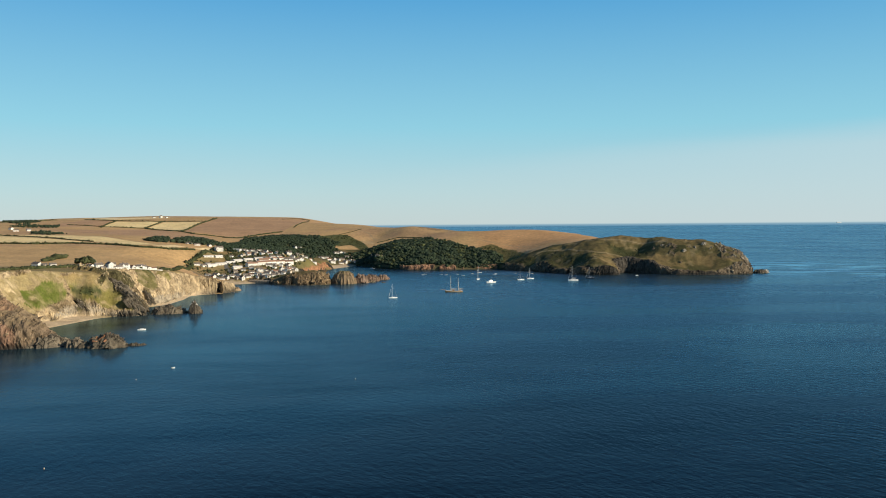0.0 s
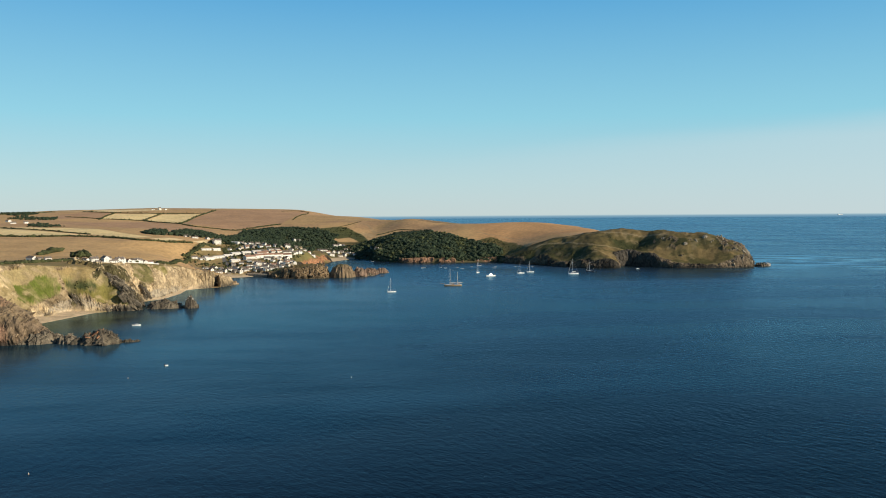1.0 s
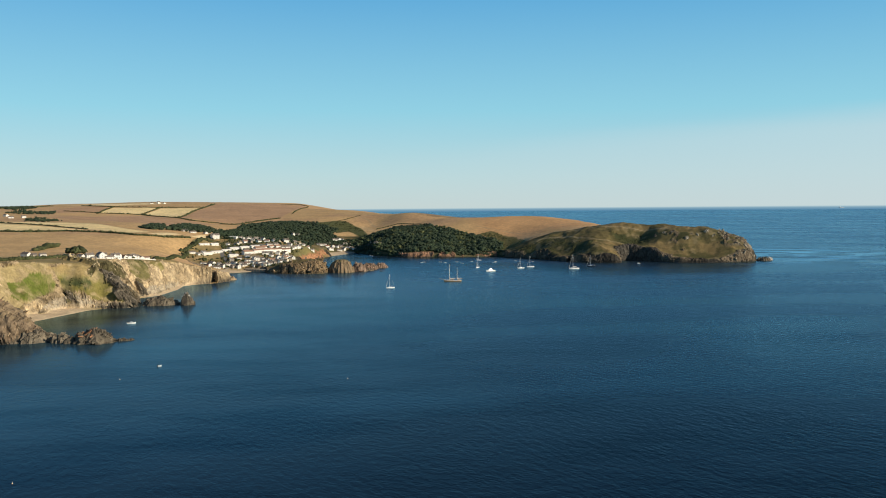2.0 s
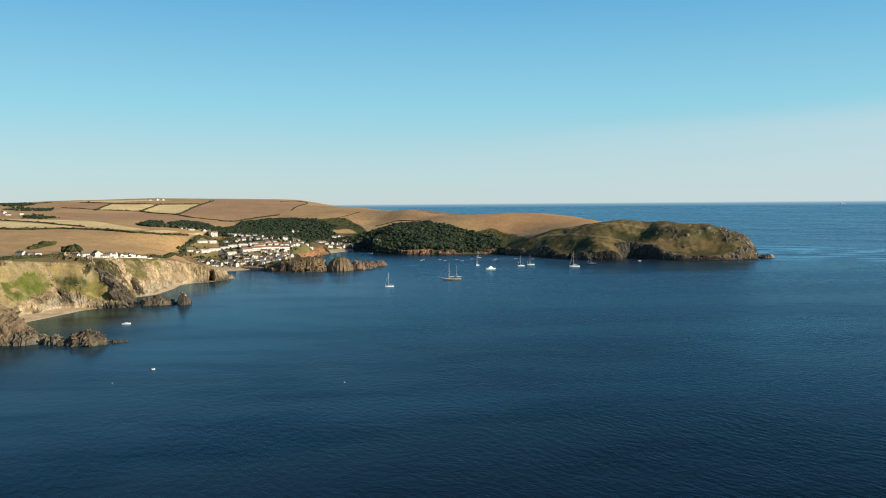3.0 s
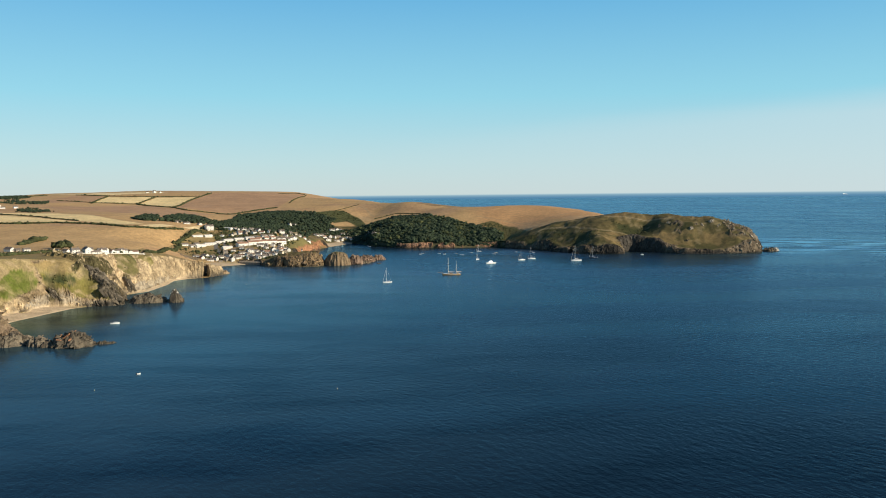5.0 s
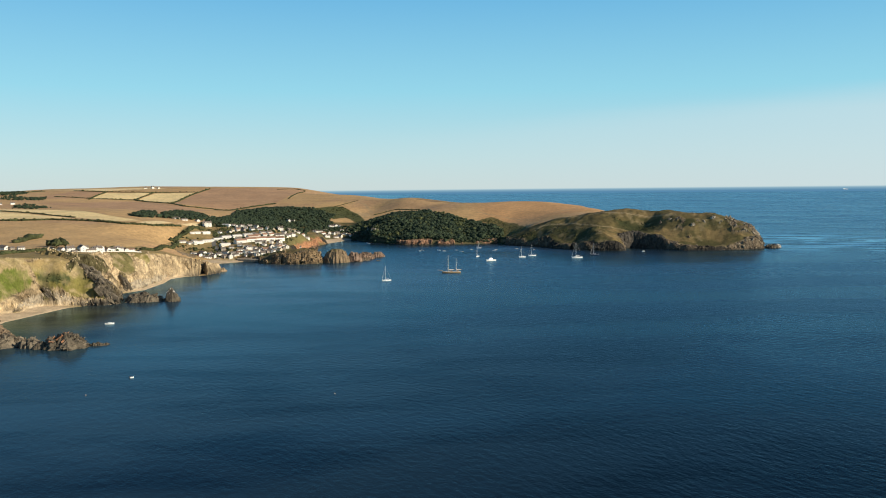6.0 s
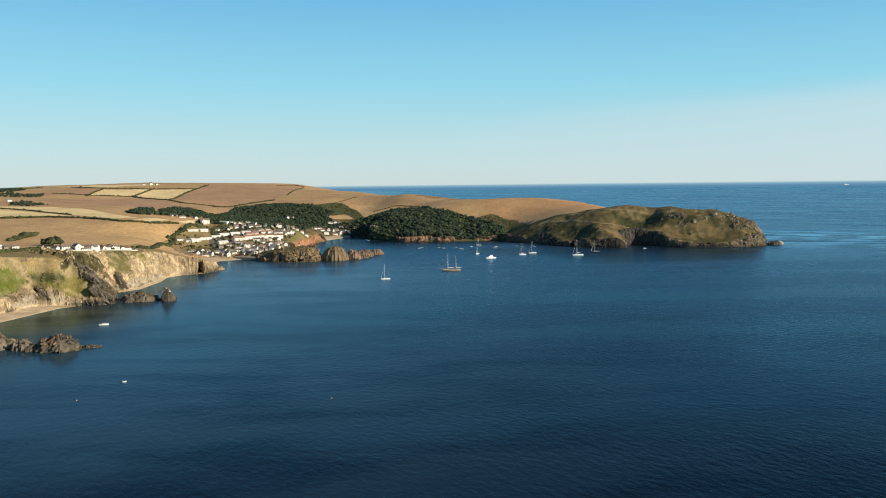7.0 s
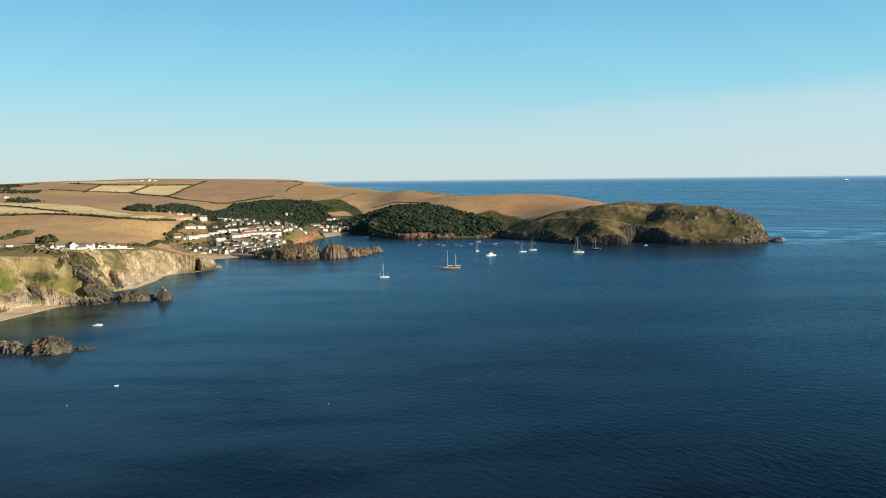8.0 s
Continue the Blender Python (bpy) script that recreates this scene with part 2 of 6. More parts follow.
    gap2.operation, fade2.interpolation_type = "DISTANCE", "SMOOTHSTEP"
    gap2.inputs[1].default_value = (740, 1440, 0)
    fade2.inputs["From Min"].default_value, fade2.inputs["From Max"].default_value = 90, 330
    fade2.inputs["To Min"].default_value, fade2.inputs["To Max"].default_value = 1, 0
    l.new(at.outputs["Object"], gap2.inputs[0]), l.new(gap2.outputs["Value"], fade2.inputs["Value"])
    race, less = n.new("ShaderNodeMath"), n.new("ShaderNodeMath")
    race.operation, less.operation = "MULTIPLY", "SUBTRACT"
    l.new(sharp.outputs[0], race.inputs[0]), l.new(fade2.outputs[0], race.inputs[1])
    l.new(lanes.outputs[0], less.inputs[0]), l.new(race.outputs[0], less.inputs[1]), l.new(less.outputs[0], soften.inputs[1])
    l.new(fresnel.outputs[0], soften.inputs[0]), l.new(soften.outputs[0], both.inputs[0])
    # the gloss colour pales where the water is seen edge-on, painting in horizon haze
    pale, haze_tint = n.new("ShaderNodeMapRange"), n.new("ShaderNodeMix")
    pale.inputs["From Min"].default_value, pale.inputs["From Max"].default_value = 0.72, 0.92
    haze_tint.data_type = "RGBA"
    haze_tint.inputs["A"].default_value, haze_tint.inputs["B"].default_value = (0.385, 0.60, 0.715, 1), (0.52, 0.75, 0.83, 1)
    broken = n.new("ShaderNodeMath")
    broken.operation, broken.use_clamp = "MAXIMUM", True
    l.new(fresnel.outputs[0], pale.inputs["Value"]), l.new(pale.outputs[0], broken.inputs[0]), l.new(race.outputs[0], broken.inputs[1]), l.new(broken.outputs[0], haze_tint.inputs["Factor"]), l.new(haze_tint.outputs["Result"], gloss.inputs["Color"])
    # turbid shallows plus painted reflections: brown cliff in the cove, pale sky beyond it
    last = None
    for place, near, far, water_tint in (((-235, 530, 0), 80, 440, (0.025, 0.054, 0.074, 1)), ((-150, 960, 0), 60, 330, (0.058, 0.095, 0.135, 1)), ((-255, 690, 0), 20, 105, (0.085, 0.080, 0.044, 1))):
        gap, fade, tint_mix = n.new("ShaderNodeVectorMath"), n.new("ShaderNodeMapRange"), n.new("ShaderNodeMix")
        gap.operation, tint_mix.data_type, fade.interpolation_type = "DISTANCE", "RGBA", "SMOOTHSTEP"
        gap.inputs[1].default_value = place
        fade.inputs["From Min"].default_value, fade.inputs["From Max"].default_value = near, far
        fade.inputs["To Min"].default_value, fade.inputs["To Max"].default_value = 1, 0
        l.new(at.outputs["Object"], gap.inputs[0]), l.new(gap.outputs["Value"], fade.inputs["Value"]), l.new(fade.outputs[0], tint_mix.inputs["Factor"])
        tint_mix.inputs["A"].default_value, tint_mix.inputs["B"].default_value = (0.005, 0.0125, 0.021, 1), water_tint
        if last:
            l.new(last, tint_mix.inputs["A"])
        last = tint_mix.outputs["Result"]
    # weed beds and wind lanes darken the shallows in long streaks
    mp3, weed, dull, lane_ = n.new("ShaderNodeMapping"), n.new("ShaderNodeTexNoise"), n.new("ShaderNodeMapRange"), n.new("ShaderNodeMix")
    mp3.inputs["Scale"].default_value = (0.009, 0.024, 1)
    weed.inputs["Scale"].default_value, weed.inputs["Detail"].default_value, weed.inputs["Distortion"].default_value = 1.0, 5, 0.4
    dull.inputs["From Min"].default_value, dull.inputs["From Max"].default_value = 0.36, 0.56
    dull.inputs["To Min"].default_value, dull.inputs["To Max"].default_value = 0.55, 1.3
    lane_.data_type, lane_.blend_type = "RGBA", "MULTIPLY"
    lane_.inputs["Factor"].default_value = 1.0
    l.new(at.outputs["Object"], mp3.inputs["Vector"]), l.new(mp3.outputs[0], weed.inputs["Vector"]), l.new(weed.outputs["Fac"], dull.inputs["Value"])
    l.new(last, lane_.inputs["A"]), l.new(dull.outputs[0], lane_.inputs["B"]), l.new(lane_.outputs["Result"], body.inputs["Color"])
    for node in (gloss, fresnel):
        l.new(b.outputs[0], node.inputs["Normal"])
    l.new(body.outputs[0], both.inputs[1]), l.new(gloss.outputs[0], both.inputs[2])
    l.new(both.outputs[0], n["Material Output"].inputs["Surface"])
    return m


LAND = ground_material()
SEA = sea_material()
PALE_ROCK = material("pale_rock", (0.62, 0.57, 0.5), 0.9, 0.3, 2.0, 0.5, 1.0)
SLATE_CRAG = leaf_material("slate_crag", (0.042, 0.037, 0.031), (0.165, 0.135, 0.095), 1.2)
BUFF_CRAG = leaf_material("buff_crag", (0.26, 0.195, 0.115), (0.44, 0.34, 0.205), 1.2)
BROWN_CRAG = leaf_material("brown_crag", (0.062, 0.047, 0.031), (0.28, 0.20, 0.12), 1.2)
RED_CRAG = leaf_material("red_crag", (0.13, 0.075, 0.05), (0.31, 0.18, 0.11), 1.2)
GREY_CRAG = leaf_material("grey_crag", (0.13, 0.11, 0.085), (0.40, 0.34, 0.25), 1.2)
DARK_CRAG = leaf_material("dark_crag", (0.040, 0.034, 0.027), (0.185, 0.145, 0.10), 1.2)
PINK_CRAG = leaf_material("pink_crag", (0.09, 0.062, 0.044), (0.29, 0.20, 0.14), 1.2)
RUST = leaf_material("rust_lichen", (0.26, 0.12, 0.06), (0.42, 0.21, 0.11), 1.0)
WOOD_LEAF = leaf_material("wood_leaf", (0.024, 0.038, 0.022), (0.044, 0.062, 0.033), 3.0, (0.78, 1.25))
# lighter leaf for scrub, and for sunlight painted on the wood's end
SUNLIT_SCRUB_LEAF = leaf_material("sunlit_scrub_leaf", (0.045, 0.055, 0.022), (0.085, 0.092, 0.036))
HEDGE_LEAF = leaf_material("hedge_leaf", (0.034, 0.045, 0.02), (0.07, 0.075, 0.03))
SCRUB_LEAF = leaf_material("scrub_leaf", (0.06, 0.07, 0.024), (0.11, 0.11, 0.04))
BRACKEN = leaf_material("bracken", (0.05, 0.052, 0.022), (0.085, 0.082, 0.032))
TURF = leaf_material("rough_turf", (0.10, 0.085, 0.035), (0.20, 0.16, 0.065), 1.5)
BARK = material("bark", (0.09, 0.07, 0.05), 0.9, 0.4, 0.5, 0.05)
RENDER_WHITE = material("white_render", (0.79, 0.75, 0.67), 0.85, 0.08, 2.0, 0.02, 0.3, per_object=0.08)
RENDER_CREAM = material("cream_render", (0.66, 0.56, 0.42), 0.85, 0.1, 2.0, 0.02, 0.3, per_object=0.1)
STONE_WALL = material("rubble_stone", (0.30, 0.25, 0.19), 0.9, 0.35, 0.6, 0.08, 0.4)
SLATE_ROOF = material("slate_roof", (0.17, 0.14, 0.115), 0.7, 0.3, 0.8, 0.03, 0.3, per_object=0.3)
TILE_ROOF = material("clay_tile_roof", (0.29, 0.17, 0.115), 0.8, 0.3, 0.8, 0.03, 0.3, per_object=0.25)
THATCH = material("thatch", (0.22, 0.17, 0.10), 0.95, 0.3, 0.5, 0.06, 0.2)
GLASS = material("window_glass", (0.03, 0.04, 0.05), 0.08, 0.1, 1.0, spec=0.6)
DOOR_PAINT = material("door_paint", (0.08, 0.12, 0.16), 0.5, 0.15, 0.5)
HULL_WHITE = material("white_gelcoat", (0.88, 0.88, 0.86), 0.25, 0.05, 2.0, spec=0.5)
HULL_DARK = material("dark_hull_paint", (0.035, 0.05, 0.075), 0.35, 0.15, 2.0, spec=0.5)
HULL_WOOD = material("varnished_timber", (0.42, 0.27, 0.13), 0.45, 0.25, 0.6, spec=0.4)
DECK = material("teak_deck", (0.48, 0.36, 0.22), 0.7, 0.2, 0.5)
PALE_ROOF = material("pale_roof", (0.74, 0.69, 0.62), 0.8, 0.15, 1.0, 0.02, 0.4, per_object=0.15)
CREAM_SPAR = material("cream_painted_spar", (0.70, 0.60, 0.45), 0.5, 0.1, 1.0)
SPAR = material("aluminium_spar", (0.72, 0.72, 0.70), 0.4, 0.05, 1.0, spec=0.5)
SAILCLOTH = material("sailcloth", (0.78, 0.74, 0.66), 0.8, 0.1, 1.0)
SAIL_COVER = material("blue_sail_cover", (0.10, 0.14, 0.24), 0.8, 0.15, 1.0)
ASPHALT = material("asphalt", (0.16, 0.15, 0.135), 0.9, 0.2, 2.0)
CAR_PAINTS = [material("car_paint_%s" % k, c, 0.3, 0.05, 1.0, spec=0.5) for k, c in
              (("white", (0.75, 0.75, 0.74)), ("silver", (0.45, 0.46, 0.47)), ("dark", (0.03, 0.035, 0.05)), ("red", (0.35, 0.05, 0.04)))]
RUBBER = material("rubber", (0.02, 0.02, 0.02), 0.8, 0.2, 0.3)
BUOY_PAINT = material("buoy_paint", (0.6, 0.42, 0.3), 0.5, 0.1, 0.5)

# ---------------------------------------------------------------- the lie of the land

def smooth(a, b, x):
    t = np.clip((x - a) / (b - a), 0, 1)
    return t * t * (3 - 2 * t)


def hashed(ix, iy, seed):
    h = (ix * 374761393 + iy * 668265263 + seed * 2246822519) & 0xFFFFFFFF
    h = ((h ^ (h >> 13)) * 1274126177) & 0xFFFFFFFF
    return ((h ^ (h >> 16)) & 0xFFFF) / 65535.0


def value_noise(x, y, seed=0):
    """Smooth noise in -1..1 over arrays."""
    fx, fy = np.floor(x), np.floor(y)
    ix, iy = fx.astype(np.int64), fy.astype(np.int64)
    u, v = x - fx, y - fy
    u, v = u * u * (3 - 2 * u), v * v * (3 - 2 * v)
    a, b = hashed(ix, iy, seed), hashed(ix + 1, iy, seed)
    c, d = hashed(ix, iy + 1, seed), hashed(ix + 1, iy + 1, seed)
    return 2 * (a + (b - a) * u + (c - a) * v + (a - b - c + d) * u * v) - 1


def fbm(x, y, size, octaves=4, seed=0, gain=0.5):
    out, amp, total = 0.0, 1.0, 0.0
    for o in range(octaves):
        k = 2.0 ** o / size
        out = out + amp * value_noise(x * k + 17.3 * o, y * k - 9.1 * o, seed + o)
        total += amp
        amp *= gain
    return out / total


def ridged(x, y, size, octaves=4, seed=0):
    out, amp, total = 0.0, 1.0, 0.0
    for o in range(octaves):
        k = 2.0 ** o / size
        out = out + amp * (1 - 2 * np.abs(value_noise(x * k + 5.7 * o, y * k + 3.3 * o, seed + o)))
        total += amp
        amp *= 0.5
    return out / total


def value_noise3(x, y, z, seed=0):
    """Smooth noise in -1..1 in space."""
    fz = np.floor(z)
    w = z - fz
    w = w * w * (3 - 2 * w)
    layer = fz.astype(np.int64)
    ox, oy = hashed(layer, layer * 7 + 3, seed) * 91.7, hashed(layer * 5 + 1, layer, seed) * 73.1
    ox1, oy1 = hashed(layer + 1, (layer + 1) * 7 + 3, seed) * 91.7, hashed((layer + 1) * 5 + 1, layer + 1, seed) * 73.1
    return value_noise(x + ox, y + oy, seed) * (1 - w) + value_noise(x + ox1, y + oy1, seed) * w


def crags(x, y, z, size, octaves=4, seed=0):
    """Sharp-edged relief of bedded rock, about -1..1."""
    out, amp, total = 0.0, 1.0, 0.0
    for o in range(octaves):
        k = 2.1 ** o / size
        out = out + amp * (1 - 2.4 * np.abs(value_noise3(x * k + 5.7 * o, y * k * 0.8 + 3.3 * o, z * k * 0.55 + x * k * 0.5, seed + o)))
        total += amp
        amp *= 0.55
    return out / total


# the shore, from the near cove round the harbour and the headland and back along the far coast
SHORE_COVE = [(-420, -600), (-390, 100), (-340, 400), (-300, 520), (-262, 558), (-240, 566), (-224, 577), (-240, 594), (-262, 618),
              (-276, 645), (-277, 672), (-268, 712), (-261, 742), (-249, 757), (-236, 757), (-226, 767), (-234, 788), (-246, 812), (-246, 838),
              (-234, 862), (-232, 920), (-236, 960), (-226, 982), (-212, 990), (-203, 1008), (-198, 1024), (-199, 1040), (-216, 1058), (-236, 1080)]
SHORE_HARBOUR = [(-238, 1110), (-222, 1142), (-194, 1166), (-178, 1158), (-168, 1134), (-152, 1122), (-130, 1117), (-112, 1119), (-98, 1124),
                 (-92, 1136), (-94, 1154), (-108, 1178), (-130, 1205), (-143, 1265), (-142, 1330), (-130, 1410), (-127, 1475), (-111, 1533),
                 (-84, 1604), (-66, 1588), (-47, 1530), (-8, 1487), (14, 1466), (46, 1464), (80, 1459), (118, 1466), (150, 1466), (172, 1470)]
SHORE_HEADLAND = [(181, 1446), (204, 1410), (234, 1378), (250, 1340), (268, 1312), (300, 1296), (330, 1288), (341, 1292), (350, 1334), (366, 1342), (384, 1332), (404, 1308), (428, 1286),
                  (471, 1279), (519, 1284), (548, 1298), (562, 1318), (556, 1350), (530, 1395), (480, 1460), (430, 1530), (405, 1610)]
SHORE_BACK = [(410, 1740), (390, 1840), (330, 1950), (250, 2080), (200, 2240), (60, 2420), (-100, 2620), (-500, 2850), (-1600, 2900), (-3200, 2900),
              (-6000, 2900), (-6000, -600)]
SHORE = np.array(SHORE_COVE + SHORE_HARBOUR + SHORE_HEADLAND + SHORE_BACK, float)

# spot heights: x, y, z
HEIGHTS_CLIFF = [(-246, 582, 15), (-268, 592, 24), (-310, 628, 41), (-306, 690, 40), (-305, 765, 41), (-290, 805, 39), (-268, 838, 37), (-262, 895, 33), (-252, 985, 25), (-238, 1030, 16), (-214, 1010, 14), (-206, 1030, 10),
                 (-330, 900, 40), (-390, 950, 41), (-430, 700, 42), (-410, 880, 41), (-470, 420, 40), (-278, 1100, 24), (-900, 600, 52), (-560, -300, 40)]
HEIGHTS_FIELDS = [(-531, 1150, 50), (-469, 1180, 48), (-413, 1240, 50), (-351, 1220, 46), (-304, 1290, 43), (-692, 1500, 61), (-476, 1430, 60), (-388, 1350, 52),
                  (-600, 1300, 54), (-405, 1620, 55), (-831, 1800, 72), (-762, 1800, 71), (-514, 1960, 66), (-453, 1900, 62), (-716, 2030, 77), (-1200, 1300, 62),
                  (-1800, 1800, 85), (-602, 2000, 68), (-356, 1850, 50), (-265, 2050, 71)]
HEIGHTS_SKYLINE = [(-1132, 2450, 87), (-995, 2500, 95), (-711, 2520, 102), (-543, 2500, 100), (-412, 2500, 98), (-295, 2480, 96), (-257, 2400, 89),
                   (-160, 2200, 78), (-97, 2150, 76), (-38, 1950, 71), (14, 1860, 72), (62, 1830, 68), (143, 1760, 63), (-2000, 2500, 90), (-560, 2750, 70),
                   (-100, 2350, 55), (60, 2050, 50), (160, 1950, 42)]
HEIGHTS_VALLEY = [(-296, 1333, 35), (-282, 1210, 20), (-193, 1219, 17), (-180, 1196, 9), (-189, 1322, 30), (-166, 1375, 29), (-125, 1567, 10), (-63, 1620, 8),
                  (-150, 1342, 17), (-137, 1400, 18), (-122, 1430, 10), (-293, 1400, 42), (-287, 1330, 32), (-229, 1250, 20), (-239, 1180, 7), (-153, 1560, 17),
                  (-195, 1420, 29), (-240, 1120, 6), (-215, 1155, 3.5)]
HEIGHTS_WOODS = [(-314, 1650, 43), (-264, 1750, 49), (-177, 1800, 47), (-133, 1850, 52), (-80, 1750, 36), (-65, 1680, 25), (-124, 1720, 33), (-51, 1600, 22),
                 (-9, 1640, 37), (34, 1640, 41), (97, 1600, 37), (148, 1550, 28), (172, 1500, 20), (60, 1488, 15), (120, 1490, 14), (10, 1498, 15), (0, 1520, 16), (40, 1760, 50),
                 (-56, 1830, 46)]
HEIGHTS_HUMP = [(83, 1720, 55), (220, 1720, 66), (287, 1700, 65), (327, 1670, 61), (357, 1550, 54), (190, 1560, 32), (151, 1600, 39), (250, 1850, 50), (350, 1760, 46)]
HEIGHTS_HEADLAND = [(221, 1425, 26), (279, 1420, 37), (339, 1430, 51), (376, 1420, 56), (418, 1400, 51), (444, 1360, 44), (478, 1350, 44), (512, 1345, 42),
                    (538, 1335, 38), (304, 1318, 30), (340, 1310, 22), (366, 1356, 28), (434, 1302, 15), (477, 1297, 16), (250, 1370, 24), (400, 1480, 45),
                    (392, 1376, 30), (372, 1372, 30), (425, 1364, 43), (285, 1336, 16), (318, 1352, 34), (318, 1322, 30), (262, 1400, 27), (455, 1372, 49), (498, 1342, 45)]
HEIGHTS_HEAD = [(-150, 1180, 10), (-146, 1150, 12), (-113, 1148, 17), (-100, 1146, 15), (-128, 1140, 16), (-125, 1185, 13), (-165, 1250, 15)]
SPOTS = np.array(HEIGHTS_CLIFF + HEIGHTS_FIELDS + HEIGHTS_SKYLINE + HEIGHTS_VALLEY + HEIGHTS_WOODS + HEIGHTS_HUMP + HEIGHTS_HEADLAND + HEIGHTS_HEAD, float)

# how far the land takes to rise from the water: x, y, metres
RISE = np.array([(-310, 560, 36), (-245, 580, 12), (-280, 640, 36), (-270, 720, 33), (-240, 760, 36), (-250, 840, 28), (-235, 960, 17), (-212, 1000, 6), (-205, 1030, 6), (-225, 1120, 40),
                 (-190, 1165, 12), (-120, 1120, 8), (-60, 1145, 8), (-143, 1300, 14), (-126, 1480, 22), (-85, 1600, 45), (-40, 1530, 9), (60, 1460, 7), (170, 1470, 8),
                 (250, 1340, 9), (340, 1296, 8), (368, 1338, 5), (470, 1280, 7), (560, 1320, 9), (400, 1700, 60), (60, 2420, 150), (-1000, 2880, 150)], float)

# beaches: x, y, reach, width
BEACHES = [(-273, 690, 58, 18), (-240, 915, 70, 5), (-226, 1125, 42, 24), (-196, 1163, 18, 10), (-100, 1565, 50, 24)]


# sea clefts cut into the cliffs: from x, y to x, y, half width
CLEFTS = [(-205, 966, -214, 1014, 6.0), (349, 1296, 352, 1330, 6), (262, 1310, 268, 1330, 4), (-143, 1112, -141, 1126, 3), (-118, 1112, -117, 1124, 3)]


# gullies down the near cliff: x, y, half length, direction, depth
GULLIES = [(-278, 712, 22, 0.1, 6), (-262, 785, 22, -0.1, 8), (-255, 802, 24, 0.1, 7), (-285, 670, 20, 0.2, 5), (-254, 850, 18, 0.0, 6), (-292, 622, 20, 0.5, 6), (-250, 910, 14, 0.0, 4), (-252, 945, 12, 0.0, 4)]


# buttresses of dark slate down the near cliff: from x, y, z to x, y, z, half width
RIBS = [(-277, 806, 37, -228, 768, 5, 10), (-279, 748, 17, -266, 738, 1, 3.6), (-253, 857, 13, -246, 852, 3, 2.4)]


def from_rib(x, y, rib):
    """How far along a rib a place lies, 0 to 1, and how far off its crest."""
    ax, ay, _, bx, by, _, _ = rib
    t = np.clip(((x - ax) * (bx - ax) + (y - ay) * (by - ay)) / ((bx - ax) ** 2 + (by - ay) ** 2), 0, 1)
    return t, np.hypot(x - ax - t * (bx - ax), y - ay - t * (by - ay)) + 1.8 * fbm(x, y, 9, 3, 205)


def blend(x, y, seeds):
    """Inverse-distance mean of the seeds' third number."""
    top = bottom = 0.0
    for sx, sy, value in seeds:
        w = 1 / ((x - sx) ** 2 + (y - sy) ** 2 + 100) ** 1.5
        top, bottom = top + w * value, bottom + w
    return top / bottom


def spot_weights():
    d = np.hypot(SPOTS[:, None, 0] - SPOTS[None, :, 0], SPOTS[:, None, 1] - SPOTS[None, :, 1])
    n = len(SPOTS)
    a = np.zeros((n + 1, n + 1))
    a[:n, :n] = -np.sqrt(d * d + 30 ** 2) + np.eye(n) * 0.6
    a[:n, n] = a[n, :n] = 1
    return np.linalg.solve(a, np.r_[SPOTS[:, 2], 0])


WEIGHTS = spot_weights()


def plateau(x, y):
    """Height of the land without its shores."""
    out = np.full(np.shape(x), WEIGHTS[-1])
    for (sx, sy, _), w in zip(SPOTS, WEIGHTS):
        out = out - w * np.sqrt((x - sx) ** 2 + (y - sy) ** 2 + 30 ** 2)
    return out


def inland(x, y):
    """Distance to the shore, positive on land."""
    best, inside = np.full(np.shape(x), 1e9), np.zeros(np.shape(x), bool)
    for (ax, ay), (bx, by) in zip(SHORE, np.roll(SHORE, -1, 0)):
        dx, dy = bx - ax, by - ay
        t = np.clip(((x - ax) * dx + (y - ay) * dy) / (dx * dx + dy * dy), 0, 1)
        best = np.minimum(best, (x - ax - t * dx) ** 2 + (y - ay - t * dy) ** 2)
        inside ^= ((ay > y) != (by > y)) & (x < ax + (y - ay) * dx / (dy if dy else 1e-9))
    return np.where(inside, 1, -1) * np.sqrt(best)


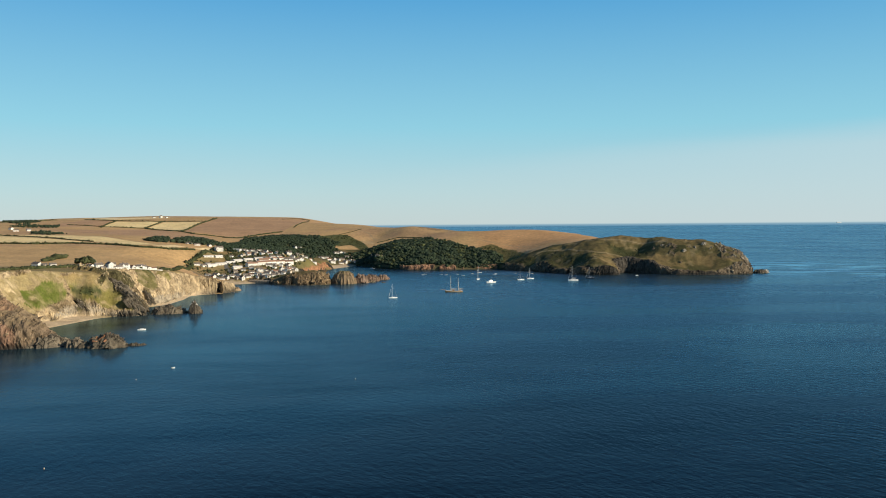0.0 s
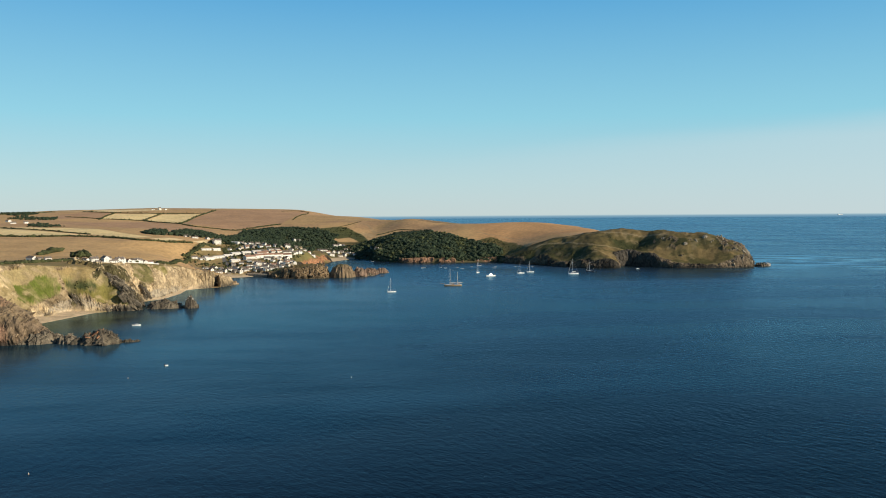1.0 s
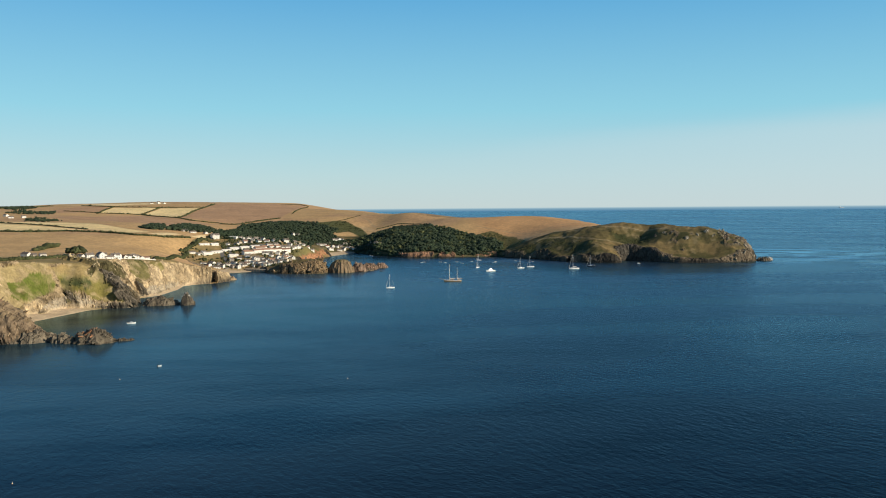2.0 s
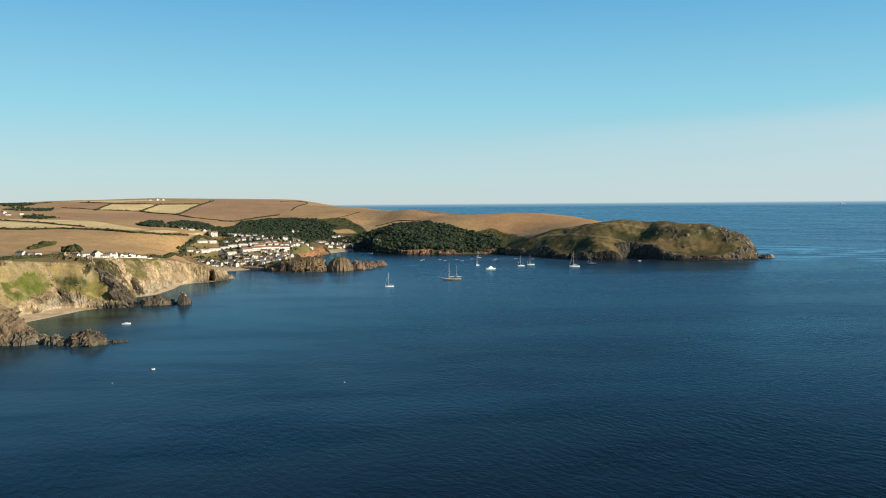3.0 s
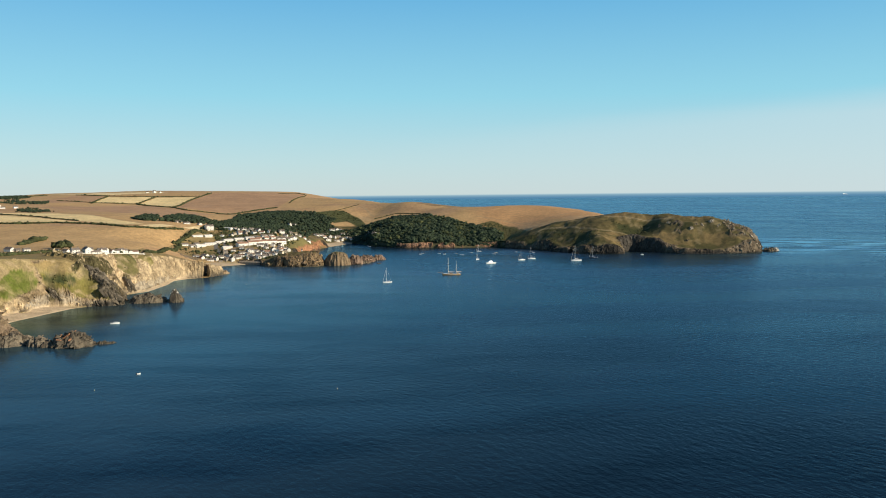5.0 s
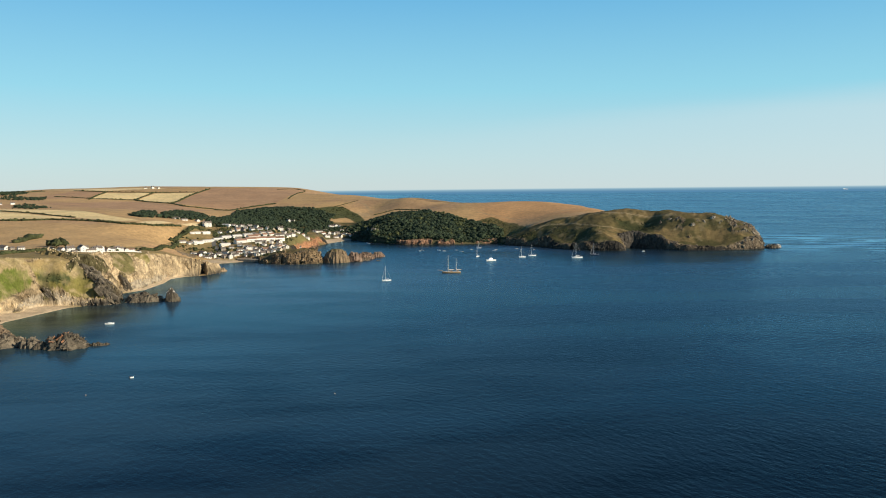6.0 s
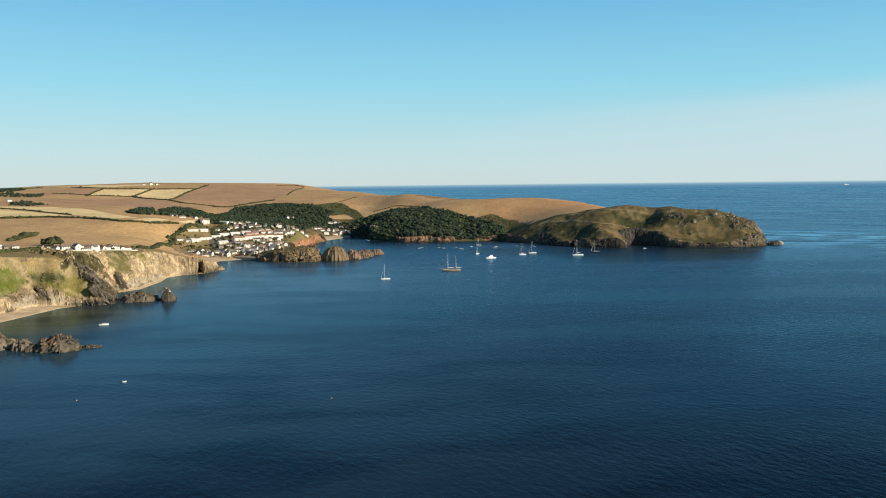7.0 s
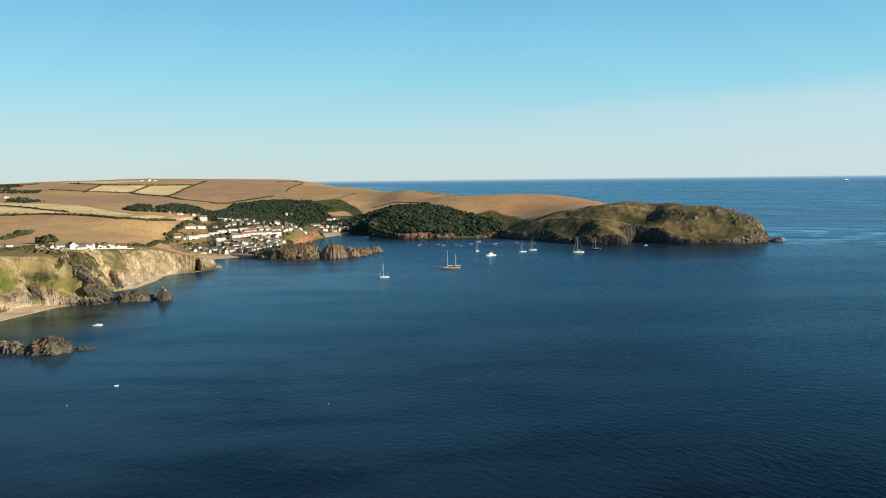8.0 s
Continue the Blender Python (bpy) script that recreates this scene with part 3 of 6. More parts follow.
def height(x, y, rough=True):
    """Height of the ground; below zero out at sea."""
    x, y = np.asarray(x, float), np.asarray(y, float)
    far = inland(x, y)
    rise = blend(x, y, RISE)
    sand = 0.0
    for bx, by, reach, width in BEACHES:
        sand = np.maximum(sand, width * smooth(1.25, 0.75, np.hypot(x - bx, y - by) / reach))
    strand = np.clip(far, 0, sand)
    far = np.where(far > 0, far - strand, far)
    base = np.maximum(plateau(x, y), 1.5)
    edge = far
    if rough:
        craggy = smooth(60, 22, rise) * smooth(1.9, 0.3, far / rise)
        ribs = ridged(x, y, 26, 4, 3)
        edge = far + craggy * (ribs * 0.30 * np.minimum(rise, 30) + fbm(x, y, 60, 2, 11) * 3) * smooth(-1, 7, far)
        base = base + fbm(x, y, 90, 4, 21) * 1.2 * smooth(20, 120, far)
        base = base + (fbm(x, y, 75, 4, 23) * 6 + ridged(x, y, 34, 3, 27) * 2.6) * smooth(190, 260, x) * smooth(1500, 1440, y) * smooth(10, 40, far)
    base = base + (ridged(x, y, 15, 3, 201) * 3.0 - 0.6) * smooth(-172, -160, x) * smooth(-70, -84, x) * smooth(1100, 1112, y) * smooth(1200, 1185, y)
    t = np.clip(edge / rise, 0, 1)
    steep = 1 - (1 - t) ** 2.0
    gentle = 0.65 * (1 - (1 - t) ** 1.4) + 0.35 * t * t * (3 - 2 * t)
    k = smooth(16, 30, rise)
    z = base * (steep * (1 - k) + gentle * k)
    # low cliffs with a steep bank above them
    bank = smooth(-60, -20, x) * smooth(1240, 1280, y) * smooth(1720, 1640, y)
    run = 62 - 38 * smooth(470, 530, x)
    slope = 1 - (1 - np.clip(edge / run, 0, 1)) ** 1.6
    low = np.clip(0.46 + 0.42 * fbm(x, y, 44, 4, 29) + 0.5 * np.exp(-((x - 372) / 34) ** 2 - ((y - 1340) / 34) ** 2) - 0.15 * smooth(410, 450, x), 0.2, 0.97)
    z = z * (1 - bank) + bank * base * (low * steep + (1 - low) * slope)
    z = z + 0.2 + 0.13 * strand
    for ax, ay, bx, by, r in CLEFTS:
        t = np.clip(((x - ax) * (bx - ax) + (y - ay) * (by - ay)) / ((bx - ax) ** 2 + (by - ay) ** 2), 0, 1)
        d = np.hypot(x - ax - t * (bx - ax), y - ay - t * (by - ay)) + 1.2 * value_noise(x / 5, y / 5, 9)
        z = np.where(far > -0.5, np.minimum(z, 0.2 + 22 * np.maximum(d - r * (1 - 0.5 * t), 0) ** 0.8), z)
    for gx, gy, length, turn, deep in GULLIES:
        c, s = math.cos(turn), math.sin(turn)
        along, across = (x - gx) * c + (y - gy) * s, (y - gy) * c - (x - gx) * s
        across = across + 2.5 * value_noise(x / 12, y / 12, 5)
        z = z - np.minimum(deep * smooth(1, 0.2, np.abs(along) / length) * np.exp(-(across / 4.5) ** 2), np.maximum(z - 0.5, 0) * 0.8)
    for rib in RIBS:
        t, d = from_rib(x, y, rib)
        crest = rib[2] + (rib[5] - rib[2]) * t + 2.2 * ridged(x, y, 8, 3, 207) * smooth(0, 0.15, t)
        z = np.where(far > 0.5, np.maximum(z, crest - 1.5 * np.maximum(d - 0.15 * rib[6], 0)), z)
    return np.where(far < 0, np.maximum(far * 0.4, -6), z)

# ---------------------------------------------------------------- land cover

def within(x, y, corners):
    inside = np.zeros(np.shape(x), bool)
    for (ax, ay), (bx, by) in zip(corners, corners[1:] + corners[:1]):
        if ay != by:
            inside ^= ((ay > y) != (by > y)) & (x < ax + (y - ay) * (bx - ax) / (by - ay))
    return inside


TAN, BROWN, GOLD, PALE = (0.56, 0.36, 0.165), (0.50, 0.305, 0.168), (0.90, 0.68, 0.33), (0.86, 0.66, 0.35)
DRY_TURF, OLIVE, SCRUB = (0.31, 0.225, 0.10), (0.15, 0.13, 0.05), (0.055, 0.065, 0.026)
BUFF, SLATE, REDROCK, SAND, OCHRE, GREEN = (0.60, 0.455, 0.275), (0.115, 0.10, 0.078), (0.37, 0.21, 0.13), (0.57, 0.44, 0.285), (0.185, 0.16, 0.048), (0.112, 0.132, 0.026)
GREY, MOSS, STRAW = (0.40, 0.33, 0.235), (0.115, 0.098, 0.047), (0.31, 0.24, 0.115)

FIELDS = [
    (TAN, [(-610, 1034), (-546, 1181), (-464, 1225), (-364, 1208), (-300, 1344), (-298, 1214), (-295, 980), (-336, 844), (-378, 817), (-379, 643)]),
    (GOLD, [(-702, 1260), (-683, 1479), (-517, 1343), (-462, 1297), (-589, 1274)]),
    (GOLD, [(-821, 1474), (-711, 1539), (-570, 1505), (-467, 1401), (-362, 1279), (-387, 1258), (-467, 1312), (-522, 1356), (-693, 1499)]),
    (PALE, [(-361, 1254), (-310, 1388), (-299, 1362), (-335, 1249)]),
    (GOLD, [(-695, 1998), (-717, 2168), (-607, 2182), (-605, 2043)]),
    (GOLD, [(-597, 2034), (-598, 2166), (-507, 2192), (-499, 1939)]),
    (BROWN, [(-812, 1903), (-812, 2218), (-734, 2200), (-697, 1996)]),
    (PALE, [(-924, 2322), (-785, 2353), (-601, 2345), (-744, 2228)]),
    (BROWN, [(-487, 1901), (-502, 2094), (-497, 2322), (-287, 2412), (-254, 2373), (-270, 1950), (-354, 1857)]),
    (TAN, [(-126, 1708), (-103, 1740), (-68, 1688), (-88, 1684)]),
    (BROWN, [(-712, 1761), (-595, 1975), (-464, 1861), (-372, 1794), (-402, 1459), (-466, 1579)]),
]
BACK_WOOD = [(-302, 1362), (-306, 1503), (-317, 1719), (-283, 1868), (-183, 1848), (-128, 1773), (-132, 1706), (-122, 1687), (-162, 1639), (-201, 1607), (-245, 1437)]
GREEN_SLOPE = [(-188, 1841), (-148, 1867), (-120, 1868), (-83, 1809), (-60, 1688), (-77, 1689), (-103, 1749), (-127, 1726)]
HANGING_WOOD = [(-84, 1612), (-75, 1685), (-10, 1735), (41, 1695), (100, 1622), (149, 1566), (183, 1512), (176, 1472), (90, 1458), (12, 1464), (-10, 1486), (-50, 1530)]
HEADLAND = [(160, 1475), (215, 1462), (300, 1470), (345, 1490), (420, 1560), (620, 1400), (600, 1260), (260, 1260), (160, 1440)]


# plants and beds on the near cliff, as plots over distance along it and height
CLIFF_PLOTS = [
    (STRAW, [(664, 10), (690, 8), (722, 14), (742, 20), (752, 40), (735, 42), (700, 40), (664, 36)]),
    (GREEN, [(722, 31), (733, 33), (744, 31), (743, 24), (736, 16), (721, 13), (710, 12), (695, 15), (688, 19), (699, 27), (712, 27)]),
    (OCHRE, [(750, 36), (775, 36), (790, 27), (778, 18), (772, 10), (762, 4), (754, 8), (750, 20)]),
    (DRY_TURF, [(742, 36), (768, 39), (800, 40), (772, 32), (765, 27), (755, 30)]),
    (MOSS, [(796, 40), (813, 40), (779, 33), (769, 26), (767, 31)]),
    (MOSS, [(800, 36), (826, 37), (834, 31), (838, 24), (820, 20), (782, 17), (772, 20), (786, 28)]),
    (SCRUB, [(753, 28), (761, 26), (763, 22), (755, 17), (752, 22)]),
    (OLIVE, [(864, 35), (888, 34), (877, 16), (862, 13), (857, 24)]),
    (GREY, [(728, 9), (749, 12), (756, 4), (740, 0), (712, 3)]),
    (OCHRE, [(900, 30), (920, 31), (914, 22), (904, 20)]),
    (GREY, [(862, 9), (900, 7), (960, 6), (960, 0), (850, 0)]),
]
# trodden paths over the headland and up the hill behind it
PATHS = [[(227, 1434), (242, 1441), (264, 1431), (280, 1416), (298, 1390), (319, 1368), (334, 1368), (357, 1369), (367, 1365)],
         [(240, 1480), (274, 1462), (292, 1451), (313, 1439), (355, 1417), (385, 1406), (410, 1396), (438, 1366)],
         [(-112, 1948), (-84, 1900), (-70, 1878), (-52, 1812)], [(150, 1640), (202, 1582), (240, 1530), (290, 1560), (330, 1580)]]
# dry grass between the houses of the village
VILLAGE_GREENS = [[(-292, 1232), (-262, 1262), (-262, 1300), (-282, 1350), (-300, 1330), (-300, 1250)], [(-274, 1196), (-244, 1216), (-254, 1243), (-280, 1212)], [(-250, 1248), (-231, 1236), (-226, 1258), (-244, 1266)],
                  [(-266, 1312), (-250, 1352), (-205, 1330), (-232, 1300)], [(-168, 1262), (-150, 1262), (-140, 1330), (-160, 1330)], [(-260, 1352), (-235, 1372), (-200, 1380), (-190, 1346), (-240, 1345)]]
# hollows with shade and bracken painted dark, burnt turf on the crests of the headland
SHADED_HOLLOWS = [[(345, 1396), (381, 1392), (420, 1378), (412, 1358), (392, 1358), (362, 1370)], [(268, 1398), (300, 1372), (316, 1366), (304, 1324), (286, 1312), (268, 1345)],
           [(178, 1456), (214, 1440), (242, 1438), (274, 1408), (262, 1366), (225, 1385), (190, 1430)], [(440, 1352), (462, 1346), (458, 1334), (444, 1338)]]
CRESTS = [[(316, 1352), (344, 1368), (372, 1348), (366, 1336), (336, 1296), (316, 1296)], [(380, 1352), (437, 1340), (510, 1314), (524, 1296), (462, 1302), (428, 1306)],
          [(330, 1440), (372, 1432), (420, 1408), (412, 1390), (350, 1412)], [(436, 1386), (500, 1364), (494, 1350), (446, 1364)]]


def land_cover(x, y, z, up):
    """Colour of the ground and how bare the rock is, over arrays."""
    n = len(x)
    far = inland(x, y)
    patch, speck = fbm(x, y, 70, 4, 31), fbm(x, y, 14, 4, 41)
    c = np.empty((n, 3))
    c[:] = TAN

    def lay(color, amount):
        a = np.clip(amount, 0, 1)[:, None]
        c[:] = c * (1 - a) + np.array(color) * a

    lay(BROWN, smooth(-0.2, 0.5, patch) * 0.6)
    lay((0.62, 0.345, 0.155), smooth(120, 180, x) * smooth(1500, 1560, y) * 0.8)
    lay(DRY_TURF, (y < 1050) * smooth(-200, -240, x))
    for color, corners in FIELDS:
        lay(color, within(x, y, corners) * 1.0)
    lay((0.62, 0.42, 0.21), within(x, y, [(-95, 1774), (-54, 1753), (-58, 1800), (-80, 1832)]) * 0.9)
    lay((0.27, 0.185, 0.10), within(x + 14 * patch, y + 14 * speck, [(36, 1852), (70, 1815), (110, 1780), (150, 1742), (168, 1760), (120, 1815), (60, 1866)]) * np.clip(0.8 + 0.6 * speck, 0, 1))
    # green bottom of the valley round the houses
    lay(OLIVE, smooth(190, 110, np.hypot((x + 215) * 0.9, y - 1290)) * (0.75 + 0.6 * speck) * (x > -300))
    lay(DRY_TURF, smooth(60, 30, np.hypot(x + 150, y - 1310)) * 0.6)
    for corners in VILLAGE_GREENS:
        lay((0.34, 0.255, 0.115), within(x + 3 * speck, y + 4 * speck, corners) * np.clip(0.75 + 0.7 * speck, 0, 1))
    # rough grass along the near edge
    lay(OLIVE, (y < 1030) * (x < -200) * smooth(95, 40, far + 25 * patch) * smooth(-0.5, 0.3, patch) * 0.5)
    wood = within(x, y, BACK_WOOD) | within(x, y, HANGING_WOOD)
    wood = wood | ((x > -75) & (x < 185) & (y > 1440) & (y < 1520))
    lay(SCRUB, wood * 0.9)
    lay((0.085, 0.098, 0.035), within(x, y, GREEN_SLOPE) * 0.95)
    lay((0.12, 0.115, 0.042), within(x + 5 * speck, y, [(146, 1580), (183, 1516), (176, 1460), (192, 1440), (222, 1466), (208, 1535), (172, 1600)]) * 0.9)
    lay((0.065, 0.068, 0.03), (x > -168) * (x < -66) * (y > 1570) * (y < 1700) * np.clip(0.9 + 0.5 * speck, 0, 1))
    # the headland's turf: olive, burnt on its shoulders, shade and bracken painted dark in the hollows
    head = within(x + 9 * speck, y + 12 * patch, HEADLAND)
    lay((0.145, 0.114, 0.048), head * 1.0)
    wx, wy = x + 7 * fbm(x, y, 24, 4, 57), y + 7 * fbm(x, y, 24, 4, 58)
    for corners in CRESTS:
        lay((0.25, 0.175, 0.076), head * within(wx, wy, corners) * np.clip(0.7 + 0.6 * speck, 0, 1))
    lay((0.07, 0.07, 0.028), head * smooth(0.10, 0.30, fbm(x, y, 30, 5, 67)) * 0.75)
    for corners in SHADED_HOLLOWS:
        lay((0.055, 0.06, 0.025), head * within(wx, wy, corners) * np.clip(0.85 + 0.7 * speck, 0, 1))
    lay((0.07, 0.068, 0.028), head * smooth(0.12, 0.32, fbm(x, y, 9, 4, 69)) * 0.6)
    lay((0.30, 0.23, 0.12), head * smooth(0.22, 0.40, fbm(x, y, 13, 4, 73)) * 0.5)
    for line in PATHS:
        d = np.full(n, 1e3)
        for (ax, ay), (bx, by) in zip(line, line[1:]):
            t = np.clip(((x - ax) * (bx - ax) + (y - ay) * (by - ay)) / ((bx - ax) ** 2 + (by - ay) ** 2), 0, 1)
            d = np.minimum(d, np.hypot(x - ax - t * (bx - ax), y - ay - t * (by - ay)))
        lay((0.40, 0.31, 0.18), smooth(2.0, 0.8, d + 1.2 * speck) * 0.6)
    # bare rock on the steep faces
    limit = np.where(head, -0.12 - 0.16 * smooth(8, 20, far), 0.0)
    rock = np.clip(smooth(0.86, 0.74, up - limit + 0.10 * speck) * smooth(130, 70, far), 0, 1)
    near = (y < 1075) & (x < -150)
    seam = ridged(x * 0.6 + z * 1.1, y * 0.6 - z * 0.5, 22, 4, 71)
    face = np.array(BUFF) * (1 + 0.25 * speck[:, None])
    a = smooth(-0.1, 0.6, seam)[:, None]
    face = face * (1 - 0.55 * a) + np.array((0.26, 0.185, 0.10)) * 0.55 * a
    streak = fbm(y + 0.35 * z, z * 0.28, 7, 5, 77)[:, None]
    face = face * (1 + 0.45 * streak) * (1.04 - 0.42 * smooth(0.25, 0.5, ridged(y + 0.5 * z, z * 0.5 + x * 0.3, 13, 3, 79)) * smooth(890, 850, y))[:, None]
    low = np.clip(smooth(4.5, 1.5, z + 2 * speck), 0, 1)[:, None]
    face = face * (1 - 0.8 * low) + np.array(SLATE) * 0.8 * low * (1.2 + 0.6 * seam[:, None])
    other = np.where((seam > 0.1)[:, None], np.array((0.165, 0.128, 0.087)), np.array((0.052, 0.046, 0.038))) * (1 + 0.4 * speck[:, None])
    # outcrops on the headland's shoulder and its seaward end
    crop = head * np.clip(smooth(0.5, 0.68, ridged(x, y, 26, 4, 131)) * smooth(1390, 1350, y) * smooth(400, 440, x) * smooth(20, 30, z) + smooth(528, 546, x + 8 * speck), 0, 1)
    rock = np.maximum(rock, crop)
    rock = np.maximum(rock, head * smooth(10, 5, far + 5 * speck + 7 * fbm(x, y, 34, 3, 171)))
    # the recessed bay's cliff is darker: its shade is put into the rock colour
    other = np.where((np.hypot(x - 372, y - 1335) < 42)[:, None], np.array((0.085, 0.075, 0.062)) * (1 + 0.4 * speck[:, None]), other)
    brown = ((x > -170) & (x < -40) & (y > 1090) & (y < 1200))
    red = ((x > -10) & (x < 170) & (y > 1400) & (y < 1510)) | ((x > -165) & (x < -100) & (y > 1290) & (y < 1500))
    bankside = (x > -70) & (x < 178) & (y > 1440)
    red = red & ((fbm(x, y, 13, 2, 161) > -0.12) | (x < -60))
    rock = np.where(bankside & ~red, rock * 0.25, rock)
    other = np.where(red[:, None], np.where((x < -60)[:, None], np.array((0.44, 0.22, 0.115)), np.array(REDROCK)) * (1 + 0.4 * speck[:, None]), other)
    other = np.where(brown[:, None], np.where((seam > 0.15)[:, None], np.array((0.26, 0.18, 0.10)), np.array((0.115, 0.085, 0.052))) * (1 + 0.4 * speck[:, None]), other)
    lay((0.12, 0.10, 0.042), brown * 0.9)
    lay((0.15, 0.135, 0.05), ((x > -170) & (x < -100) & (y > 1200) & (y < 1400)) * 0.8)
    lay((0.13, 0.115, 0.045), ((x > -178) & (x < -95) & (y > 1385) & (y < 1590)) * np.clip(0.85 + 0.5 * speck, 0, 1))
    rock = np.where(brown, np.maximum(rock, smooth(15, 9, far + 6 * speck)) * (1 - 0.85 * smooth(0.62, 0.85, up + 0.3 * speck)), rock)
    rock = np.where((x > -170) & (x < -100) & (y > 1200) & (y < 1520), rock * smooth(13.5, 10, z + 4 * speck), rock)
    spur = near & (y < 648) & (x > -318)
    earth = np.where((seam > 0)[:, None], np.array((0.27, 0.195, 0.125)), np.array((0.15, 0.115, 0.078))) * (1 + 0.45 * speck[:, None])
    rusty = smooth(0.05, 0.25, fbm(x, y, 17, 3, 187))[:, None]
    earth = earth * (1 - 0.6 * rusty) + np.array((0.33, 0.185, 0.12)) * 0.6 * rusty
    face = np.where(spur[:, None], earth, face)
    stone = np.where(near[:, None], face, other)
    rock = np.where(spur, np.maximum(rock, 0.8), rock)
    a = rock[:, None]
    c[:] = c * (1 - a) + stone * a
    # plots of plants and dark beds, ragged at their edges
    wy, wz = y + 5 * fbm(x + z, y - z, 14, 4, 153) + 2 * fbm(x - z, y + z, 4, 3, 151), z + 2.4 * fbm(x + z, y, 10, 4, 155)
    for color, corners in CLIFF_PLOTS:
        s = within(wy, wz, corners) * near * smooth(0.8, 2.5, z)
        plant = color not in (GREY, MOSS)
        thick = 0.8 + 0.9 * fbm(x - z, y + z, 7, 4, 183) if plant else 0.85 + 0.5 * seam
        lay(np.array(color), s * np.clip(thick, 0.25 if plant else 0.45, 1))
        rock = rock * (1 - 0.8 * s) if plant else np.maximum(rock, s)
    for rib in RIBS:
        t, d = from_rib(x, y, rib)
        s = near * smooth(1.7, 1.2, d / rib[6] + 0.5 * speck) * smooth(0.7, 0.45, t)
        lay(np.array(MOSS), s * np.clip(0.9 + 0.6 * speck, 0.3, 1))
        s = near * smooth(1.2, 0.85, d / (rib[6] * (0.6 + 0.5 * t))) * smooth(0.05, 0.4, t + 0.3 * speck)
        lay((0.075, 0.065, 0.050), s * np.clip(0.95 + 0.4 * seam, 0.6, 1))
        rock = np.maximum(rock, s)
    # sand
    for bx, by, reach, width in BEACHES:
        s = smooth(1.25, 0.8, np.hypot(x - bx, y - by) / reach) * smooth(width * 1.15, width * 0.9, far) * smooth(4.5, 3.2, z)
        lay(SAND, s)
        rock = rock * (1 - s)
    # wet dark rock at the waterline
    wet = smooth(2.6, 0.8, z + 0.8 * speck) * rock
    lay((0.05, 0.047, 0.042), wet * 0.9)
    return np.clip(c, 0.01, 0.9), rock


BARE = {}  # the bare rock faces, for the crags that stand on them


def land_mesh():
    """One sheet of land, fine where the shore is near and coarse inland."""
    def spaced(a, b, step):
        return np.exp(np.arange(math.log(a), math.log(b), step))

    rows = np.r_[np.linspace(-600, 440, 24), spaced(455, 540, 0.004), spaced(540, 1000, 0.0015), spaced(1000, 1105, 0.003), spaced(1105, 1160, 0.0008),
                 spaced(1160, 1262, 0.003), spaced(1262, 1350, 0.0007), spaced(1350, 1450, 0.0018), spaced(1450, 1500, 0.0008), spaced(1500, 1950, 0.0026), spaced(1950, 3000, 0.005)]
    cols = np.r_[-np.geomspace(2.6, 0.622, 46), np.arange(-0.62, -0.47, 0.0017), np.arange(-0.47, -0.18, 0.0010), np.arange(-0.18, 0.50, 0.0014)]
    gx, gy = np.meshgrid(cols, rows)
    gx = gx * np.maximum(gy, 455)
    shape = gx.shape
    x, y = gx.ravel(), gy.ravel()
    z = np.full(x.shape, -6.0)
    some = inland(x, y) > -9
    z[some] = height(x[some], y[some])
    p = np.stack([x, y, z], 1).reshape(*shape, 3)
    du, dv = np.gradient(p, axis=1), np.gradient(p, axis=0)
    normal = np.cross(du, dv)
    up = (np.abs(normal[..., 2]) / np.maximum(np.linalg.norm(normal, axis=2), 1e-9)).ravel()
    cover, rock = np.full((len(x), 3), 0.1), np.zeros(len(x))
    cover[some], rock[some] = land_cover(x[some], y[some], z[some], up[some])
    # crags stand out of the bare faces
    unit = normal.reshape(-1, 3) / np.maximum(np.linalg.norm(normal.reshape(-1, 3), axis=1), 1e-9)[:, None]
    unit *= np.sign(unit[:, 2:3])
    push, lie = np.zeros(len(x)), 1.5 * z + 0.28 * y  # the beds dip along the coast
    bare = rock > 0.02
    bold = 1 + (0.45 - 0.3 * smooth(0.16, 0.3, cover.mean(1)) - 0.3 * smooth(850, 890, y)) * (x < -190) * (y < 1060)
    push[bare] = (bold * rock * smooth(0.2, 2.5, z))[bare] * (crags(x[bare], y[bare], lie[bare], 15, 5, 101) * 2.9 + crags(x[bare], y[bare], lie[bare], 5, 3, 111) * 1.1)
    tuft = some & (rock < 0.5)
    rows_of_rock = np.flatnonzero((rock > 0.55) & (z > 0.4))
    BARE["place"], BARE["normal"] = (np.stack([x, y, z], 1) + unit * push[:, None])[rows_of_rock], unit[rows_of_rock]
    BARE["area"] = (np.linalg.norm(normal, axis=2).ravel())[rows_of_rock]
    BARE["color"] = cover[rows_of_rock]
    lump = np.zeros(len(x))
    lump[tuft] = fbm(x[tuft], y[tuft], 9, 3, 121) * 0.5 * within(x[tuft], y[tuft], HEADLAND)
    moved = np.stack([x, y, z], 1) + unit * push[:, None]
    moved[:, 2] += lump
    ids = np.arange(len(x)).reshape(shape)
    quads = np.stack([ids[:-1, :-1], ids[:-1, 1:], ids[1:, 1:], ids[1:, :-1]], -1).reshape(-1, 4)
    quads = quads[(z[quads].max(1) > -0.6) & (np.hypot(x[quads[:, 0]], y[quads[:, 0]]) < 4900)]
    used = np.unique(quads)
    back = np.full(len(x), -1)
    back[used] = np.arange(len(used))
    me = bpy.data.meshes.new("ground")
    me.vertices.add(len(used)), me.loops.add(4 * len(quads)), me.polygons.add(len(quads))
    me.vertices.foreach_set("co", moved[used].astype(np.float32).ravel())
